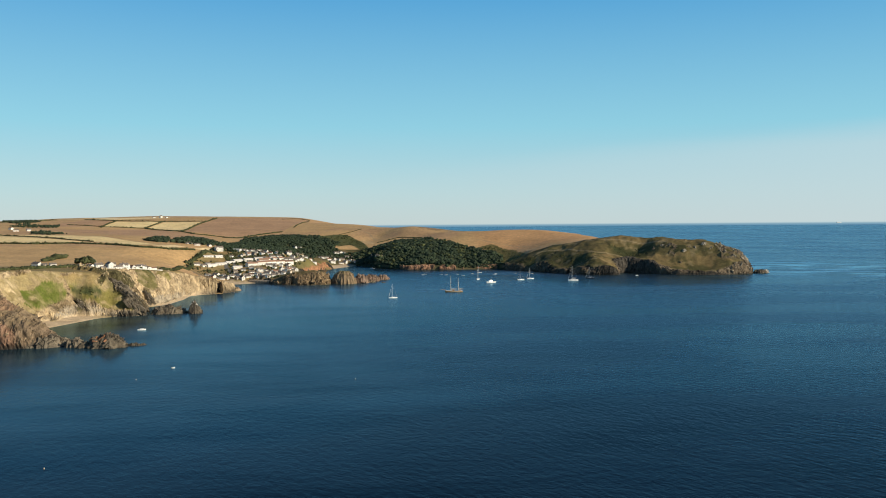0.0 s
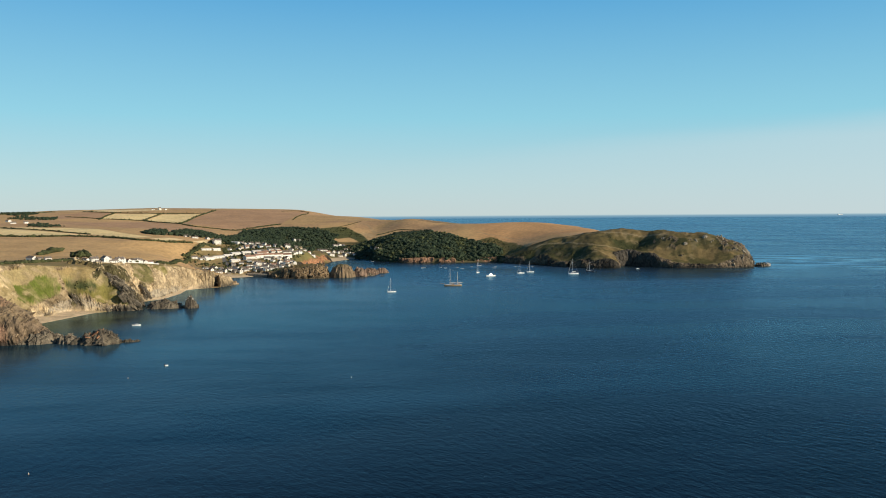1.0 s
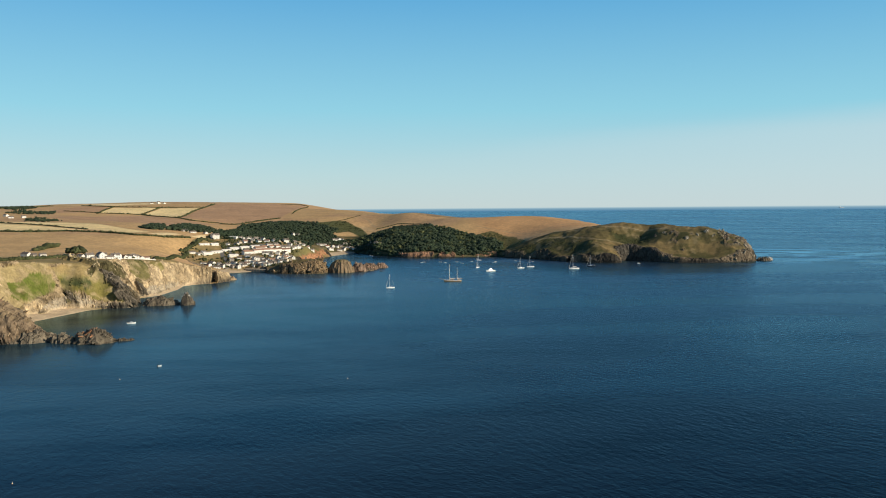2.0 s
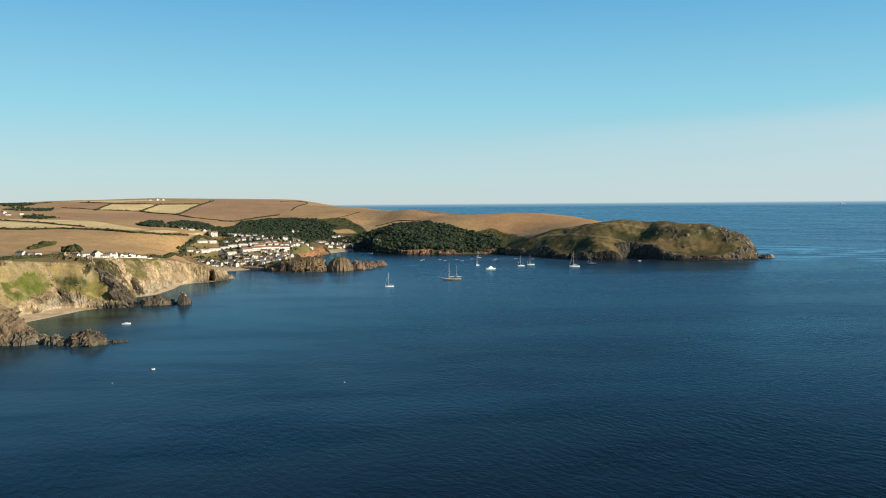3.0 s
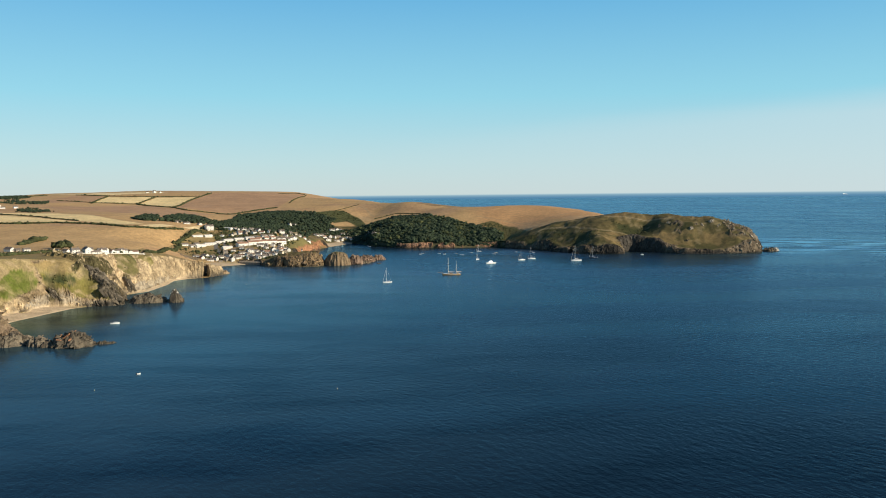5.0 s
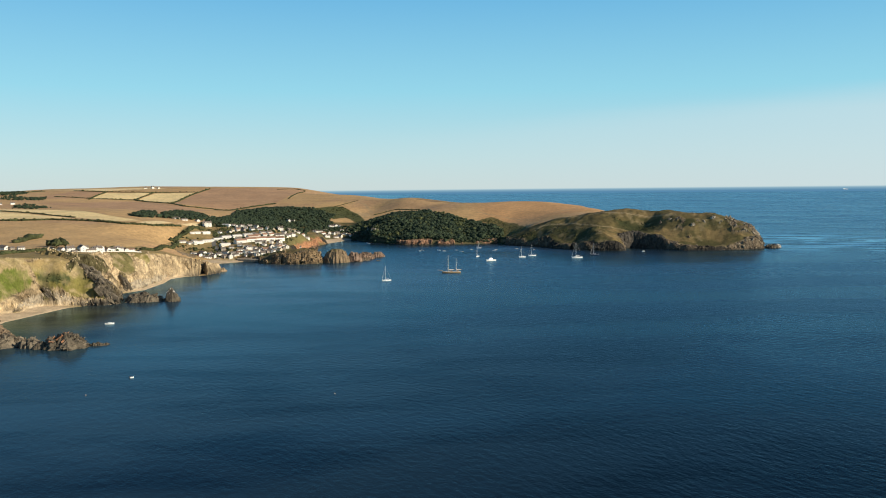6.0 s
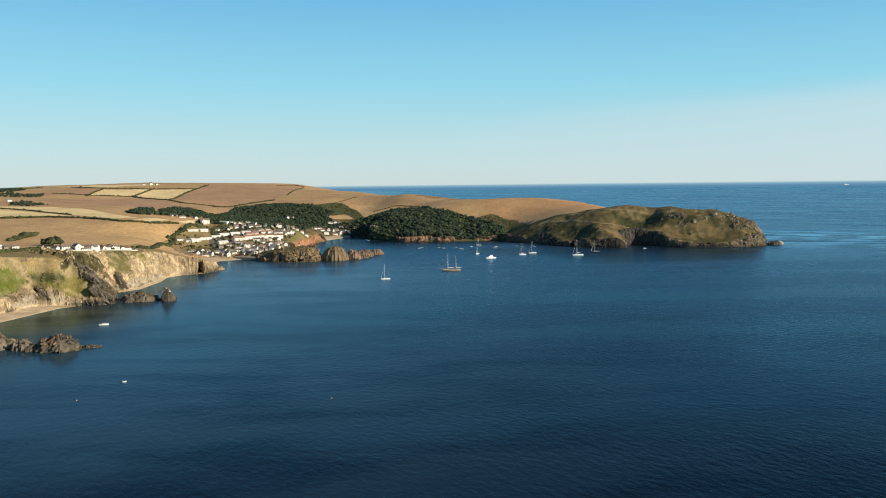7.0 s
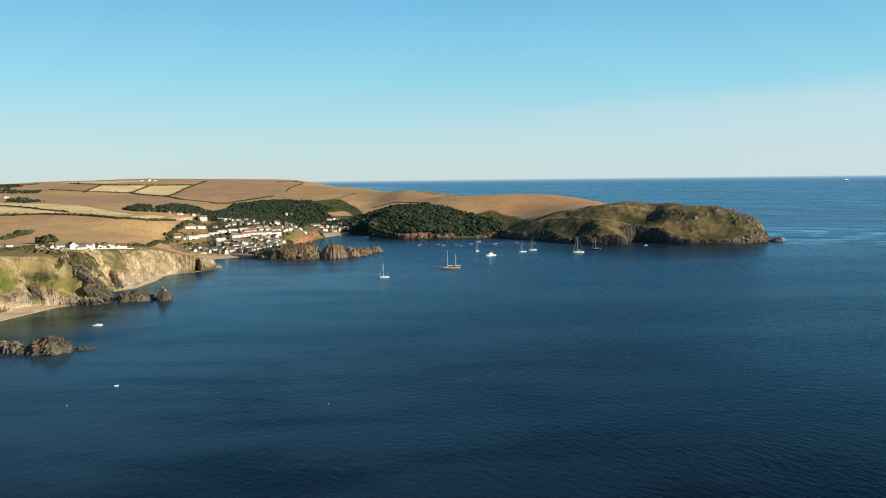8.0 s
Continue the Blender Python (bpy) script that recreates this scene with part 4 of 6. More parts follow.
    me.loops.foreach_set("vertex_index", back[quads].astype(np.int32).ravel())
    me.polygons.foreach_set("loop_start", np.arange(0, 4 * len(quads), 4, dtype=np.int32))
    me.update(calc_edges=True)
    me.attributes.new("cover", "FLOAT_COLOR", "POINT").data.foreach_set("color", np.c_[cover[used], np.ones(len(used))].astype(np.float32).ravel())
    me.attributes.new("rock", "FLOAT", "POINT").data.foreach_set("value", rock[used].astype(np.float32))
    me.polygons.foreach_set("use_smooth", rock[quads].mean(1) < 0.35)
    me.materials.append(LAND)
    return me


ground = tagged(new("ground", land_mesh()), "dry farmland, cliffs and beaches of a rocky coast", "ground", kind="structure")


def sea_mesh():
    """The sea out to the hazy band painted in the world; its far rim comes up close under the horizon."""
    bm = bmesh.new()
    radii, steps = [30, 90, 200, 400, 700, 1100, 1400, 1600, 1800, 2000, 2300, 2600, 2900, 3200, 3500, 3800, 4100, 4350, 4600, 4800, 4950], 160
    rings = []
    for r in radii:
        k = max(0, (r - 1500) / 3450) ** 1.4
        rings.append([bm.verts.new((r * math.cos(a * math.tau / steps), 20 + r * math.sin(a * math.tau / steps), k * (52 + 0.004 * r * math.cos(a * math.tau / steps)))) for a in range(steps)])
    bm.faces.new(rings[0])
    for a, b in zip(rings, rings[1:]):
        for i in range(steps):
            f = bm.faces.new((a[i], b[i], b[(i + 1) % steps], a[(i + 1) % steps]))
            f.smooth = True
    me = bpy.data.meshes.new("sea")
    bm.to_mesh(me)
    bm.free()
    me.materials.append(SEA)
    return me


sea = tagged(new("sea", sea_mesh()), "calm dark blue sea ruffled by a light breeze", "sea", kind="structure")


def ground_at(x, y):
    return float(height(float(x), float(y)))

# ---------------------------------------------------------------- rocks in the water

def finish(bm, name, mat, flat=False):
    me = bpy.data.meshes.new(name)
    bm.to_mesh(me)
    bm.free()
    me.materials.append(mat)
    if not flat:
        me.polygons.foreach_set("use_smooth", np.ones(len(me.polygons), bool))
    return me


def part(name, bm, mat, parent, label="", flat=True):
    ob = new(name, finish(bm, name, mat, flat))
    ob.parent = parent
    return tagged(ob, label)


def crag_core(long, wide, tall, seed, jag=1.0):
    """A crag of tilted beds: sharp edges where one slab overtops the next, steep sides that run on below."""
    rng = np.random.default_rng(seed)
    n = int(np.clip(max(long, wide) / 0.45, 24, 80))
    u, v = np.meshgrid(np.linspace(-1, 1, n), np.linspace(-1, 1, n))
    x, y = u * long * 0.62, v * wide * 0.62
    lip = 1.05 - np.hypot(u, v) + 0.42 * fbm(x + seed * 31, y, max(3, wide * 0.3), 4, seed)
    top = np.full(x.shape, -3.0)
    count = int(np.clip(long * wide / 7, 9, 60))
    for i in range(count):
        a, d = rng.uniform(0, math.tau), math.sqrt(rng.random()) * (0 if i == 0 else 1)
        cx, cy = math.cos(a) * d * long * 0.45, math.sin(a) * d * wide * 0.42
        peak = tall * (1.0 - 0.5 * d ** 2) * rng.uniform(0.5, 1.08)
        t = 0.6 + rng.normal(0, 0.35)
        along, across = (x - cx) * math.cos(t) + (y - cy) * math.sin(t), (y - cy) * math.cos(t) - (x - cx) * math.sin(t)
        s = max(long, wide) / 16 * rng.uniform(0.5, 1.1)
        slab = np.minimum.reduce([peak - rng.uniform(0.5, 1.0) * jag * along - 0.1 * across, peak + rng.uniform(2, 5) * (along + 0.8 * s), peak - rng.uniform(1.5, 4) * (across - 0.8 * s),
                                  peak + rng.uniform(1.5, 4) * (across + 0.8 * s), peak - 1.7 * (along - 2.2 * s)])
        top = np.maximum(top, slab)
    z = np.minimum(top, tall * 5 * np.maximum(lip, 0) + 0.1) + 0.45 * fbm(x, y + seed * 17, 1.6, 3, seed + 3)
    z = np.where(lip < 0.03, -2.5, z)
    ids = np.arange(n * n).reshape(n, n)
    quads = np.stack([ids[:-1, :-1], ids[:-1, 1:], ids[1:, 1:], ids[1:, :-1]], -1).reshape(-1, 4)
    flat = z.ravel()
    quads = quads[flat[quads].max(1) > -2.4]
    used = np.unique(quads)
    back = np.zeros(n * n, int)
    back[used] = np.arange(len(used))
    return np.stack([x.ravel(), y.ravel(), flat], 1)[used], back[quads]


def slabs(places, sizes, strike, lie, rng, wobble=0.35):
    """Angular blocks of bedded rock, eight corners each: their long way follows the strike, their thin way the lie of the beds."""
    n = len(places)
    along = np.array(strike, float) + rng.normal(0, wobble, (n, 3))
    along /= np.linalg.norm(along, axis=1)[:, None]
    up = np.array(lie, float) + rng.normal(0, wobble, (n, 3))
    up -= (up * along).sum(1)[:, None] * along
    up /= np.linalg.norm(up, axis=1)[:, None]
    side = np.cross(along, up)
    corners = np.array([(-1, -1, -1), (1, -1, -1), (1, 1, -1), (-1, 1, -1), (-1, -1, 1), (1, -1, 1), (1, 1, 1), (-1, 1, 1)], float)
    c = corners[None] * (1 + rng.uniform(-0.45, 0.25, (n, 8, 3)))
    c[:, corners[:, 0] > 0, 1:] *= rng.uniform(0.35, 1.0, (n, 1, 1))
    c[:, corners[:, 2] > 0, :2] *= rng.uniform(0.55, 1.0, (n, 1, 1))
    half = np.asarray(sizes)[:, None, :] / 2
    c = c * half
    v = places[:, None] + c[..., :1] * along[:, None] + c[..., 1:2] * side[:, None] + c[..., 2:] * up[:, None]
    faces = np.array([(0, 3, 2, 1), (4, 5, 6, 7), (0, 1, 5, 4), (1, 2, 6, 5), (2, 3, 7, 6), (3, 0, 4, 7)])
    return v.reshape(-1, 3), (np.arange(n)[:, None, None] * 8 + faces[None]).reshape(-1, 4)


def rock_mesh(long, wide, tall, seed, mat, jag=1.0, cap=None):
    """A crag: a core of tilted beds with broken slabs standing out all over it."""
    verts, quads = crag_core(long, wide, tall, seed, jag)
    rng = np.random.default_rng(seed + 500)
    high = np.flatnonzero(verts[:, 2] > 0.05 * tall)
    count = int(np.clip(long * wide / 2.2, 30, 200))
    picks = verts[rng.choice(high, count)]
    s = np.clip(max(long, wide) / 14, 0.7, 2.2) * rng.uniform(0.45, 1.25, count)
    sizes = np.stack([s * rng.uniform(1.3, 2.6, count), s * rng.uniform(0.7, 1.3, count), s * rng.uniform(0.4, 0.9, count)], 1)
    v, f = slabs(picks - np.array((0, 0, 0.25)) * s[:, None], sizes, (0.75, 0.15, 0.6), (-0.55, -0.3, 0.75), rng, 0.28)
    me = bpy.data.meshes.new("rock")
    me.from_pydata(np.r_[verts, v].tolist(), [], np.r_[quads, f + len(verts)].tolist())
    me.materials.append(mat)
    if cap:
        me.materials.append(cap)
        top = np.repeat((picks[:, 2] > tall * 0.5) & (picks[:, 0] < long * 0.1), 6)
        me.polygons.foreach_set("material_index", np.r_[np.zeros(len(quads), int), top.astype(int)].astype(np.int32))
    return me


def knoll_mesh(long, wide, tall, seed, mat, turf):
    """A rounded knoll with ribbed steep sides and a turf cap."""
    n = 72
    u, v = np.meshgrid(np.linspace(-1, 1, n), np.linspace(-1, 1, n))
    x, y = u * long * 0.6, v * wide * 0.6
    a, r = np.arctan2(v, u), np.hypot(u, v) * 1.2
    ribs = ridged(np.cos(a) * 9 + seed, np.sin(a) * 9, 4.0, 3, seed) * 0.17 + ridged(x + seed * 9, y, 5, 3, seed + 2) * 0.10
    t = np.clip(r - ribs, 0, 1.2)
    z = tall * np.where(t < 1, (1 - np.minimum(t, 1) ** 2.4) ** 0.75, -0.25)
    z = z + 0.55 * fbm(x, y, 4, 4, seed + 5) * (t < 1) + 1.7 * crags(x, y, z, 6, 4, seed + 7) * smooth(0.35, 0.7, t) * (t < 1)
    ids = np.arange(n * n).reshape(n, n)
    quads = np.stack([ids[:-1, :-1], ids[:-1, 1:], ids[1:, 1:], ids[1:, :-1]], -1).reshape(-1, 4)
    flat = z.ravel()
    quads = quads[flat[quads].max(1) > -0.2 * tall]
    me = bpy.data.meshes.new("rock")
    me.from_pydata(np.stack([x.ravel(), y.ravel(), flat], 1).tolist(), [], quads.tolist())
    me.materials.append(mat), me.materials.append(turf)
    up = np.zeros(3 * len(quads), np.float32)
    me.polygons.foreach_get("normal", up)
    ragged = fbm(x.ravel(), y.ravel(), 3, 3, seed + 9)[quads[:, 0]]
    me.polygons.foreach_set("material_index", ((up.reshape(-1, 3)[:, 2] + 0.35 * ragged > 0.72) & (flat[quads].mean(1) > tall * 0.45)).astype(np.int32))
    return me


def sea_rock(x, y, long, wide, tall, turn, seed, mat, label, lean=0.0, jag=1.0, z=-0.3, cap=None):
    ob = new("sea_rock", rock_mesh(long, wide, tall, seed, mat, jag, cap))
    ob.matrix_world = pose(x, y, z, 0, lean, turn)
    return tagged(ob, label, "rock")


sea_rock(-236, 575, 30, 20, 9, 20, 1, SLATE_CRAG, "dark slate crag at the foot of the cliff")
sea_rock(-214, 570, 15, 11, 7, 10, 2, SLATE_CRAG, "jagged dark rock standing in the sea")
sea_rock(-193, 567, 23, 14, 10.5, -8, 3, SLATE_CRAG, "tall jagged brown rock with rusty lichen standing in the sea", jag=1.2, cap=RUST)
sea_rock(-206, 566, 11, 8, 4.5, 30, 4, SLATE_CRAG, "low dark rock standing in the sea")
sea_rock(-177, 574, 17, 7, 2.2, 20, 5, SLATE_CRAG, "flat wave-washed reef off the rocks")
sea_rock(-210, 779, 30, 13, 7.5, 12, 6, SLATE_CRAG, "low dark skerry off the cliff foot")
sea_rock(-186, 779, 11, 9, 12.5, 60, 7, SLATE_CRAG, "dark sea stack with a pale top", jag=0.45, cap=PALE_ROCK)
sea_rock(-180, 777, 9, 4, 1.4, 10, 8, SLATE_CRAG, "flat wave-washed reef beside a stack")
sea_rock(-198, 1036, 14, 10, 5, 60, 9, BROWN_CRAG, "low buff rock at the end of the cliff")
knoll = new("sea_rock", knoll_mesh(31, 29, 17.5, 10, BROWN_CRAG, TURF))
knoll.matrix_world = pose(-75, 1146, -0.3, 0, 0, 15)
tagged(knoll, "rounded brown crag with a turf cap at the harbour mouth", "rock")
sea_rock(-53, 1156, 18, 15, 13.5, 20, 11, PINK_CRAG, "upright reddish rock off the harbour", jag=0.6)
sea_rock(-41, 1188, 42, 16, 9, 62, 12, PINK_CRAG, "long jagged reddish rock ridge off the harbour")
sea_rock(-24, 1224, 20, 13, 7.5, 35, 13, PINK_CRAG, "jagged reddish rock at the end of the ridge")
sea_rock(-42, 1165, 22, 7, 2.5, 20, 14, SLATE_CRAG, "flat dark reef off the harbour")
sea_rock(-22, 1158, 5, 4, 1.6, 0, 15, SLATE_CRAG, "small dark rock awash")
sea_rock(574, 1320, 24, 14, 6, 10, 16, SLATE_CRAG, "low dark islet off the headland", jag=1.1)
sea_rock(586, 1326, 12, 9, 7, 40, 17, PALE_ROCK, "pale guano-stained rock off the headland")

# outcrops on the headland's shoulder
for i, (cx, cy, cl, ch, ct) in enumerate(((416, 1366, 10, 3.5, 40), (428, 1361, 12, 4, 25), (440, 1356, 9, 3.5, 60), (458, 1337, 11, 4, 30), (466, 1342, 8, 3, 10), (490, 1342, 14, 5, 50), (498, 1329, 11, 4, 20),
                                          (474, 1340, 9, 3, 70), (522, 1339, 14, 5, 35), (532, 1329, 12, 5, 60), (538, 1308, 12, 5, 20), (546, 1316, 14, 7, 45), (446, 1318, 8, 3, 25), (506, 1336, 9, 3.5, 15))):
    crag = new("rock_outcrop", rock_mesh(cl, cl * 0.6, ch, 80 + i, GREY_CRAG if i % 4 else DARK_CRAG, 1.1))
    crag.matrix_world = pose(cx, cy, ground_at(cx, cy) - ch * 0.62, -14, 0, ct)
    tagged(crag, "grey rock outcrop in the turf of the headland", "rock", group="outcrops of the headland")


# broken slabs that stand out of the bare cliffs
def crag_field(name, where, count, size, strike, lie, mat, label, seed, wobble=0.3):
    rng = np.random.default_rng(seed)
    p, u = BARE["place"], BARE["normal"]
    ids = np.flatnonzero(where(p[:, 0], p[:, 1], p[:, 2], BARE["color"]))
    weight = BARE["area"][ids]
    picks = rng.choice(ids, count, p=weight / weight.sum())
    s = size * np.exp(rng.normal(-0.25, 0.4, count))
    sizes = np.stack([s * rng.uniform(1.4, 2.8, count), s * rng.uniform(0.7, 1.3, count), s * rng.uniform(0.4, 0.8, count)], 1)
    v, f = slabs(p[picks] - u[picks] * (s * 0.22)[:, None], sizes, strike, lie, rng, wobble)
    me = bpy.data.meshes.new(name)
    me.from_pydata(v.tolist(), [], f.tolist())
    me.materials.append(mat)
    return tagged(new(name, me), label, "rock", kind="stuff")


def is_dark(c):
    return (c.mean(1) < 0.15) & (c[:, 0] - c[:, 2] < 0.052)


crag_field("slate_crags", lambda x, y, z, c: (x < -190) & (y < 1060) & (y > 640) & is_dark(c) & (z < 36), 560, 2.7, (0.6, -0.3, -0.74), (0.72, -0.2, 0.66), SLATE_CRAG, "dark tilted slate slabs standing out of the cliff", 211, 0.16)
crag_field("buff_crags", lambda x, y, z, c: (x < -190) & (y < 1060) & (y > 640) & ~is_dark(c) & (fbm(x, y + z, 18, 3, 217) > 0.02), 650, 1.4, (0.5, -0.3, -0.8), (0.8, -0.3, 0.5), BUFF_CRAG, "broken buff rock standing out of the cliff", 212)
crag_field("earthy_crags", lambda x, y, z, c: (x < -200) & (y < 648) & (y > 470), 620, 1.5, (0.6, 0.1, 0.75), (-0.55, -0.3, 0.75), BROWN_CRAG, "broken brown rock of the near spur", 213)
crag_field("bluff_crags", lambda x, y, z, c: (x > -175) & (x < -40) & (y > 1090) & (y < 1215), 760, 1.9, (0.45, -0.2, 0.75), (0.7, -0.5, 0.3), BROWN_CRAG, "broken brown rock of the bluff by the harbour", 214)
crag_field("red_crags", lambda x, y, z, c: (x > -10) & (x < 170) & (y > 1400) & (y < 1510), 120, 2.2, (0.3, -0.1, 0.9), (0.6, -0.6, 0.3), RED_CRAG, "broken red rock under the hanging wood", 215)
crag_field("headland_crags", lambda x, y, z, c: (x > 180) & (y > 1260) & (y < 1480) & (z < 15) & (np.hypot(x - 378, y - 1335) > 44), 760, 1.7, (0.8, -0.3, 0.45), (0.4, -0.6, 0.6), DARK_CRAG, "broken grey-brown rock of the headland's sea cliffs", 216)
crag_field("seaward_crags", lambda x, y, z, c: (x > 505) & (y > 1260) & (y < 1380) & (z > 2), 300, 2.0, (0.5, -0.2, 0.75), (0.65, -0.5, 0.4), GREY_CRAG, "pale grey broken rock at the headland's seaward end", 218)

# ---------------------------------------------------------------- trees, hedges and scrub

def ball(subdivisions):
    bm = bmesh.new()
    bmesh.ops.create_icosphere(bm, subdivisions=subdivisions, radius=1)
    v = np.array([w.co[:] for w in bm.verts])
    f = np.array([[w.index for w in g.verts] for g in bm.faces])
    bm.free()
    return v, f


BALL_1, BALL_2 = ball(1), ball(2)


def clump_mesh(name, centres, radii, mat, seed, detail=BALL_1, flat=0.8, lumpy=0.34):
    """Many leafy clumps in one mesh, each with its own bumps."""
    rng = np.random.default_rng(seed)
    v, f = detail
    centres, radii = np.asarray(centres, float), np.asarray(radii, float)
    n, k = len(centres), len(v)
    bumps = 1 + lumpy * rng.standard_normal((n, k)).clip(-1.6, 1.6)
    turn = rng.uniform(0, math.tau, n)
    c, s = np.cos(turn)[:, None], np.sin(turn)[:, None]
    stretch = rng.uniform(0.85, 1.2, (n, 1))
    x, y = (v[:, 0] * c - v[:, 1] * s) * stretch, (v[:, 0] * s + v[:, 1] * c) / stretch
    pts = np.stack([x, y, np.broadcast_to(v[:, 2] * flat, (n, k))], -1) * (bumps * radii[:, None])[..., None] + centres[:, None]
    faces = (f[None] + (np.arange(n) * k)[:, None, None]).reshape(-1, 3)
    me = bpy.data.meshes.new(name)
    me.vertices.add(n * k), me.loops.add(3 * len(faces)), me.polygons.add(len(faces))
    me.vertices.foreach_set("co", pts.astype(np.float32).ravel())
    me.loops.foreach_set("vertex_index", faces.astype(np.int32).ravel())
    me.polygons.foreach_set("loop_start", np.arange(0, 3 * len(faces), 3, dtype=np.int32))
    me.update(calc_edges=True)
    me.materials.append(mat)
    return me


def wood(name, corners, count, low, high, mat, seed, label, lift=0.55):
    """A wood: crowns of many clumps scattered over a plot, thinning at its edge."""
    rng = np.random.default_rng(seed)
    cs = np.array(corners, float)
    x, y = rng.uniform(cs[:, 0].min(), cs[:, 0].max(), count * 6), rng.uniform(cs[:, 1].min(), cs[:, 1].max(), count * 6)
    keep = within(x + 6 * fbm(x, y, 20, 2, seed), y + 8 * fbm(x, y, 25, 2, seed + 5), corners) & (inland(x, y) > 1.5 + 7.5 * (fbm(x, y, 13, 2, 161) > -0.12))
    x, y = x[keep][:count], y[keep][:count]
    r = (low + (high - low) * rng.random(len(x)) ** 1.5) * (1 + 0.5 * fbm(x, y, 40, 2, seed + 9))
    z = height(x, y) + r * lift
    # each crown is a main clump with smaller ones on it
    cx, cy, cz, cr = [x], [y], [z], [r]
    for _ in range(5):
        a, d = rng.uniform(0, math.tau, len(x)), rng.uniform(0.4, 0.95, len(x)) * r
        cx.append(x + np.cos(a) * d), cy.append(y + np.sin(a) * d), cz.append(z + rng.uniform(0.1, 0.55, len(x)) * r), cr.append(r * rng.uniform(0.32, 0.52, len(x)))
    ob = new(name, clump_mesh(name, np.stack([np.concatenate(q) for q in (cx, cy, cz)], 1), np.concatenate(cr), mat, seed))
    return tagged(ob, label, "wood", kind="stuff")


def hedge(line, size, mat=None, label="dark overgrown hedgerow between dry fields", seed=0):
    """A hedgerow of clumps along a line over the ground."""
    rng = np.random.default_rng(seed + 1000)
    pts, radii = [], []
    for (ax, ay), (bx, by) in zip(line, line[1:]):
        steps = max(2, int(math.hypot(bx - ax, by - ay) / (size * 0.42)))
        for i in range(steps):
            t = (i + rng.uniform(-0.3, 0.3)) / steps
            r = size * rng.uniform(0.6, 1.05) * (1.6 if rng.random() < 0.04 else 1)
            x, y = ax + (bx - ax) * t + rng.normal(0, size * 0.3), ay + (by - ay) * t + rng.normal(0, size * 0.3)
            pts.append((x, y, 0)), radii.append(r)
    pts, radii = np.array(pts), np.array(radii)
    pts[:, 2] = height(pts[:, 0], pts[:, 1]) + radii * 0.35
    ob = new("hedgerow", clump_mesh("hedgerow", pts, radii, mat or HEDGE_LEAF, seed))
    return tagged(ob, label, "hedge", group="hedgerows of the farmland", kind="stuff")


def tree(x, y, tall, spread, seed, label, mat=None):
    """A tapered trunk with limbs and a crown of leafy clumps."""
    rng = np.random.default_rng(seed + 2000)
    top = new("tree")
    top.matrix_world = pose(x, y, ground_at(x, y) - 0.2)
    bm = bmesh.new()
    bmesh.ops.create_cone(bm, cap_ends=True, segments=8, radius1=tall * 0.045, radius2=tall * 0.022, depth=tall * 0.55, matrix=pose(0, 0, tall * 0.275))
    for i in range(5):
        m = pose(0, 0, tall * 0.38, 0, 0, 72 * i + 20) @ pose(0, 0, 0, 0, 48, 0) @ pose(0, 0, tall * 0.16)
        bmesh.ops.create_cone(bm, cap_ends=True, segments=6, radius1=tall * 0.02, radius2=tall * 0.008, depth=tall * 0.34, matrix=m)
    part("trunk", bm, BARK, top)
    n = 70
    a, d = rng.uniform(0, math.tau, n), np.sqrt(rng.uniform(0, 1, n)) * spread / 2
    h = tall * (0.36 + 0.5 * rng.uniform(0, 1, n) * np.sqrt(np.maximum(0, 1 - (2 * d / spread) ** 2)))
    crown = new("crown", clump_mesh("crown", np.stack([np.cos(a) * d, np.sin(a) * d, h], 1), rng.uniform(0.09, 0.19, n) * spread, mat or HEDGE_LEAF, seed))
    crown.parent = top
    return tagged(top, label, "tree")


wood("woodland", BACK_WOOD, 4200, 1.0, 3.3, WOOD_LEAF, 1, "dense dark broadleaf wood filling the valley side")
wood("woodland", HANGING_WOOD, 5000, 1.0, 4.2, WOOD_LEAF, 2, "dense dark wood hanging over low red cliffs")
# the wood's sunlit end, its light painted with the yellower leaf
wood("woodland", [(120, 1590), (150, 1566), (185, 1512), (178, 1474), (128, 1472), (108, 1530)], 460, 0.6, 1.5, SUNLIT_SCRUB_LEAF, 12, "yellow-green end of the wood with sunlight put into its leaf colour")
wood("woodland", HANGING_WOOD, 380, 1.6, 3.8, SUNLIT_SCRUB_LEAF, 13, "lighter oaks scattered through the wood")
wood("scrubland", [(146, 1570), (183, 1516), (176, 1474), (190, 1458), (214, 1470), (204, 1530), (170, 1588)], 420, 0.3, 0.8, SUNLIT_SCRUB_LEAF, 14, "low yellow-green scrub on the bank beside the wood")
wood("scrubland", GREEN_SLOPE, 420, 0.4, 1.1, HEDGE_LEAF, 3, "green gorse and bramble scrub on a valley slope")
wood("copse", [(-419, 1400), (-436, 1531), (-404, 1506), (-372, 1380), (-394, 1365)], 220, 1.5, 3.0, WOOD_LEAF, 4, "small dark copse between fields")
wood("copse", [(-372, 1395), (-398, 1532), (-390, 1660), (-340, 1600), (-305, 1420), (-330, 1400)], 480, 1.5, 3.2, WOOD_LEAF, 5, "dark copse along a field edge")
wood("copse", [(-890, 2011), (-844, 1994), (-800, 1934), (-779, 1971), (-748, 1881), (-799, 1850), (-858, 1914)], 170, 1.3, 3.0, WOOD_LEAF, 6, "dark trees round a white farmhouse")
wood("copse", [(-932, 2063), (-878, 2013), (-885, 2140), (-960, 2260), (-1010, 2200)], 260, 1.4, 3.2, WOOD_LEAF, 7, "dark belt of trees on the hillside")
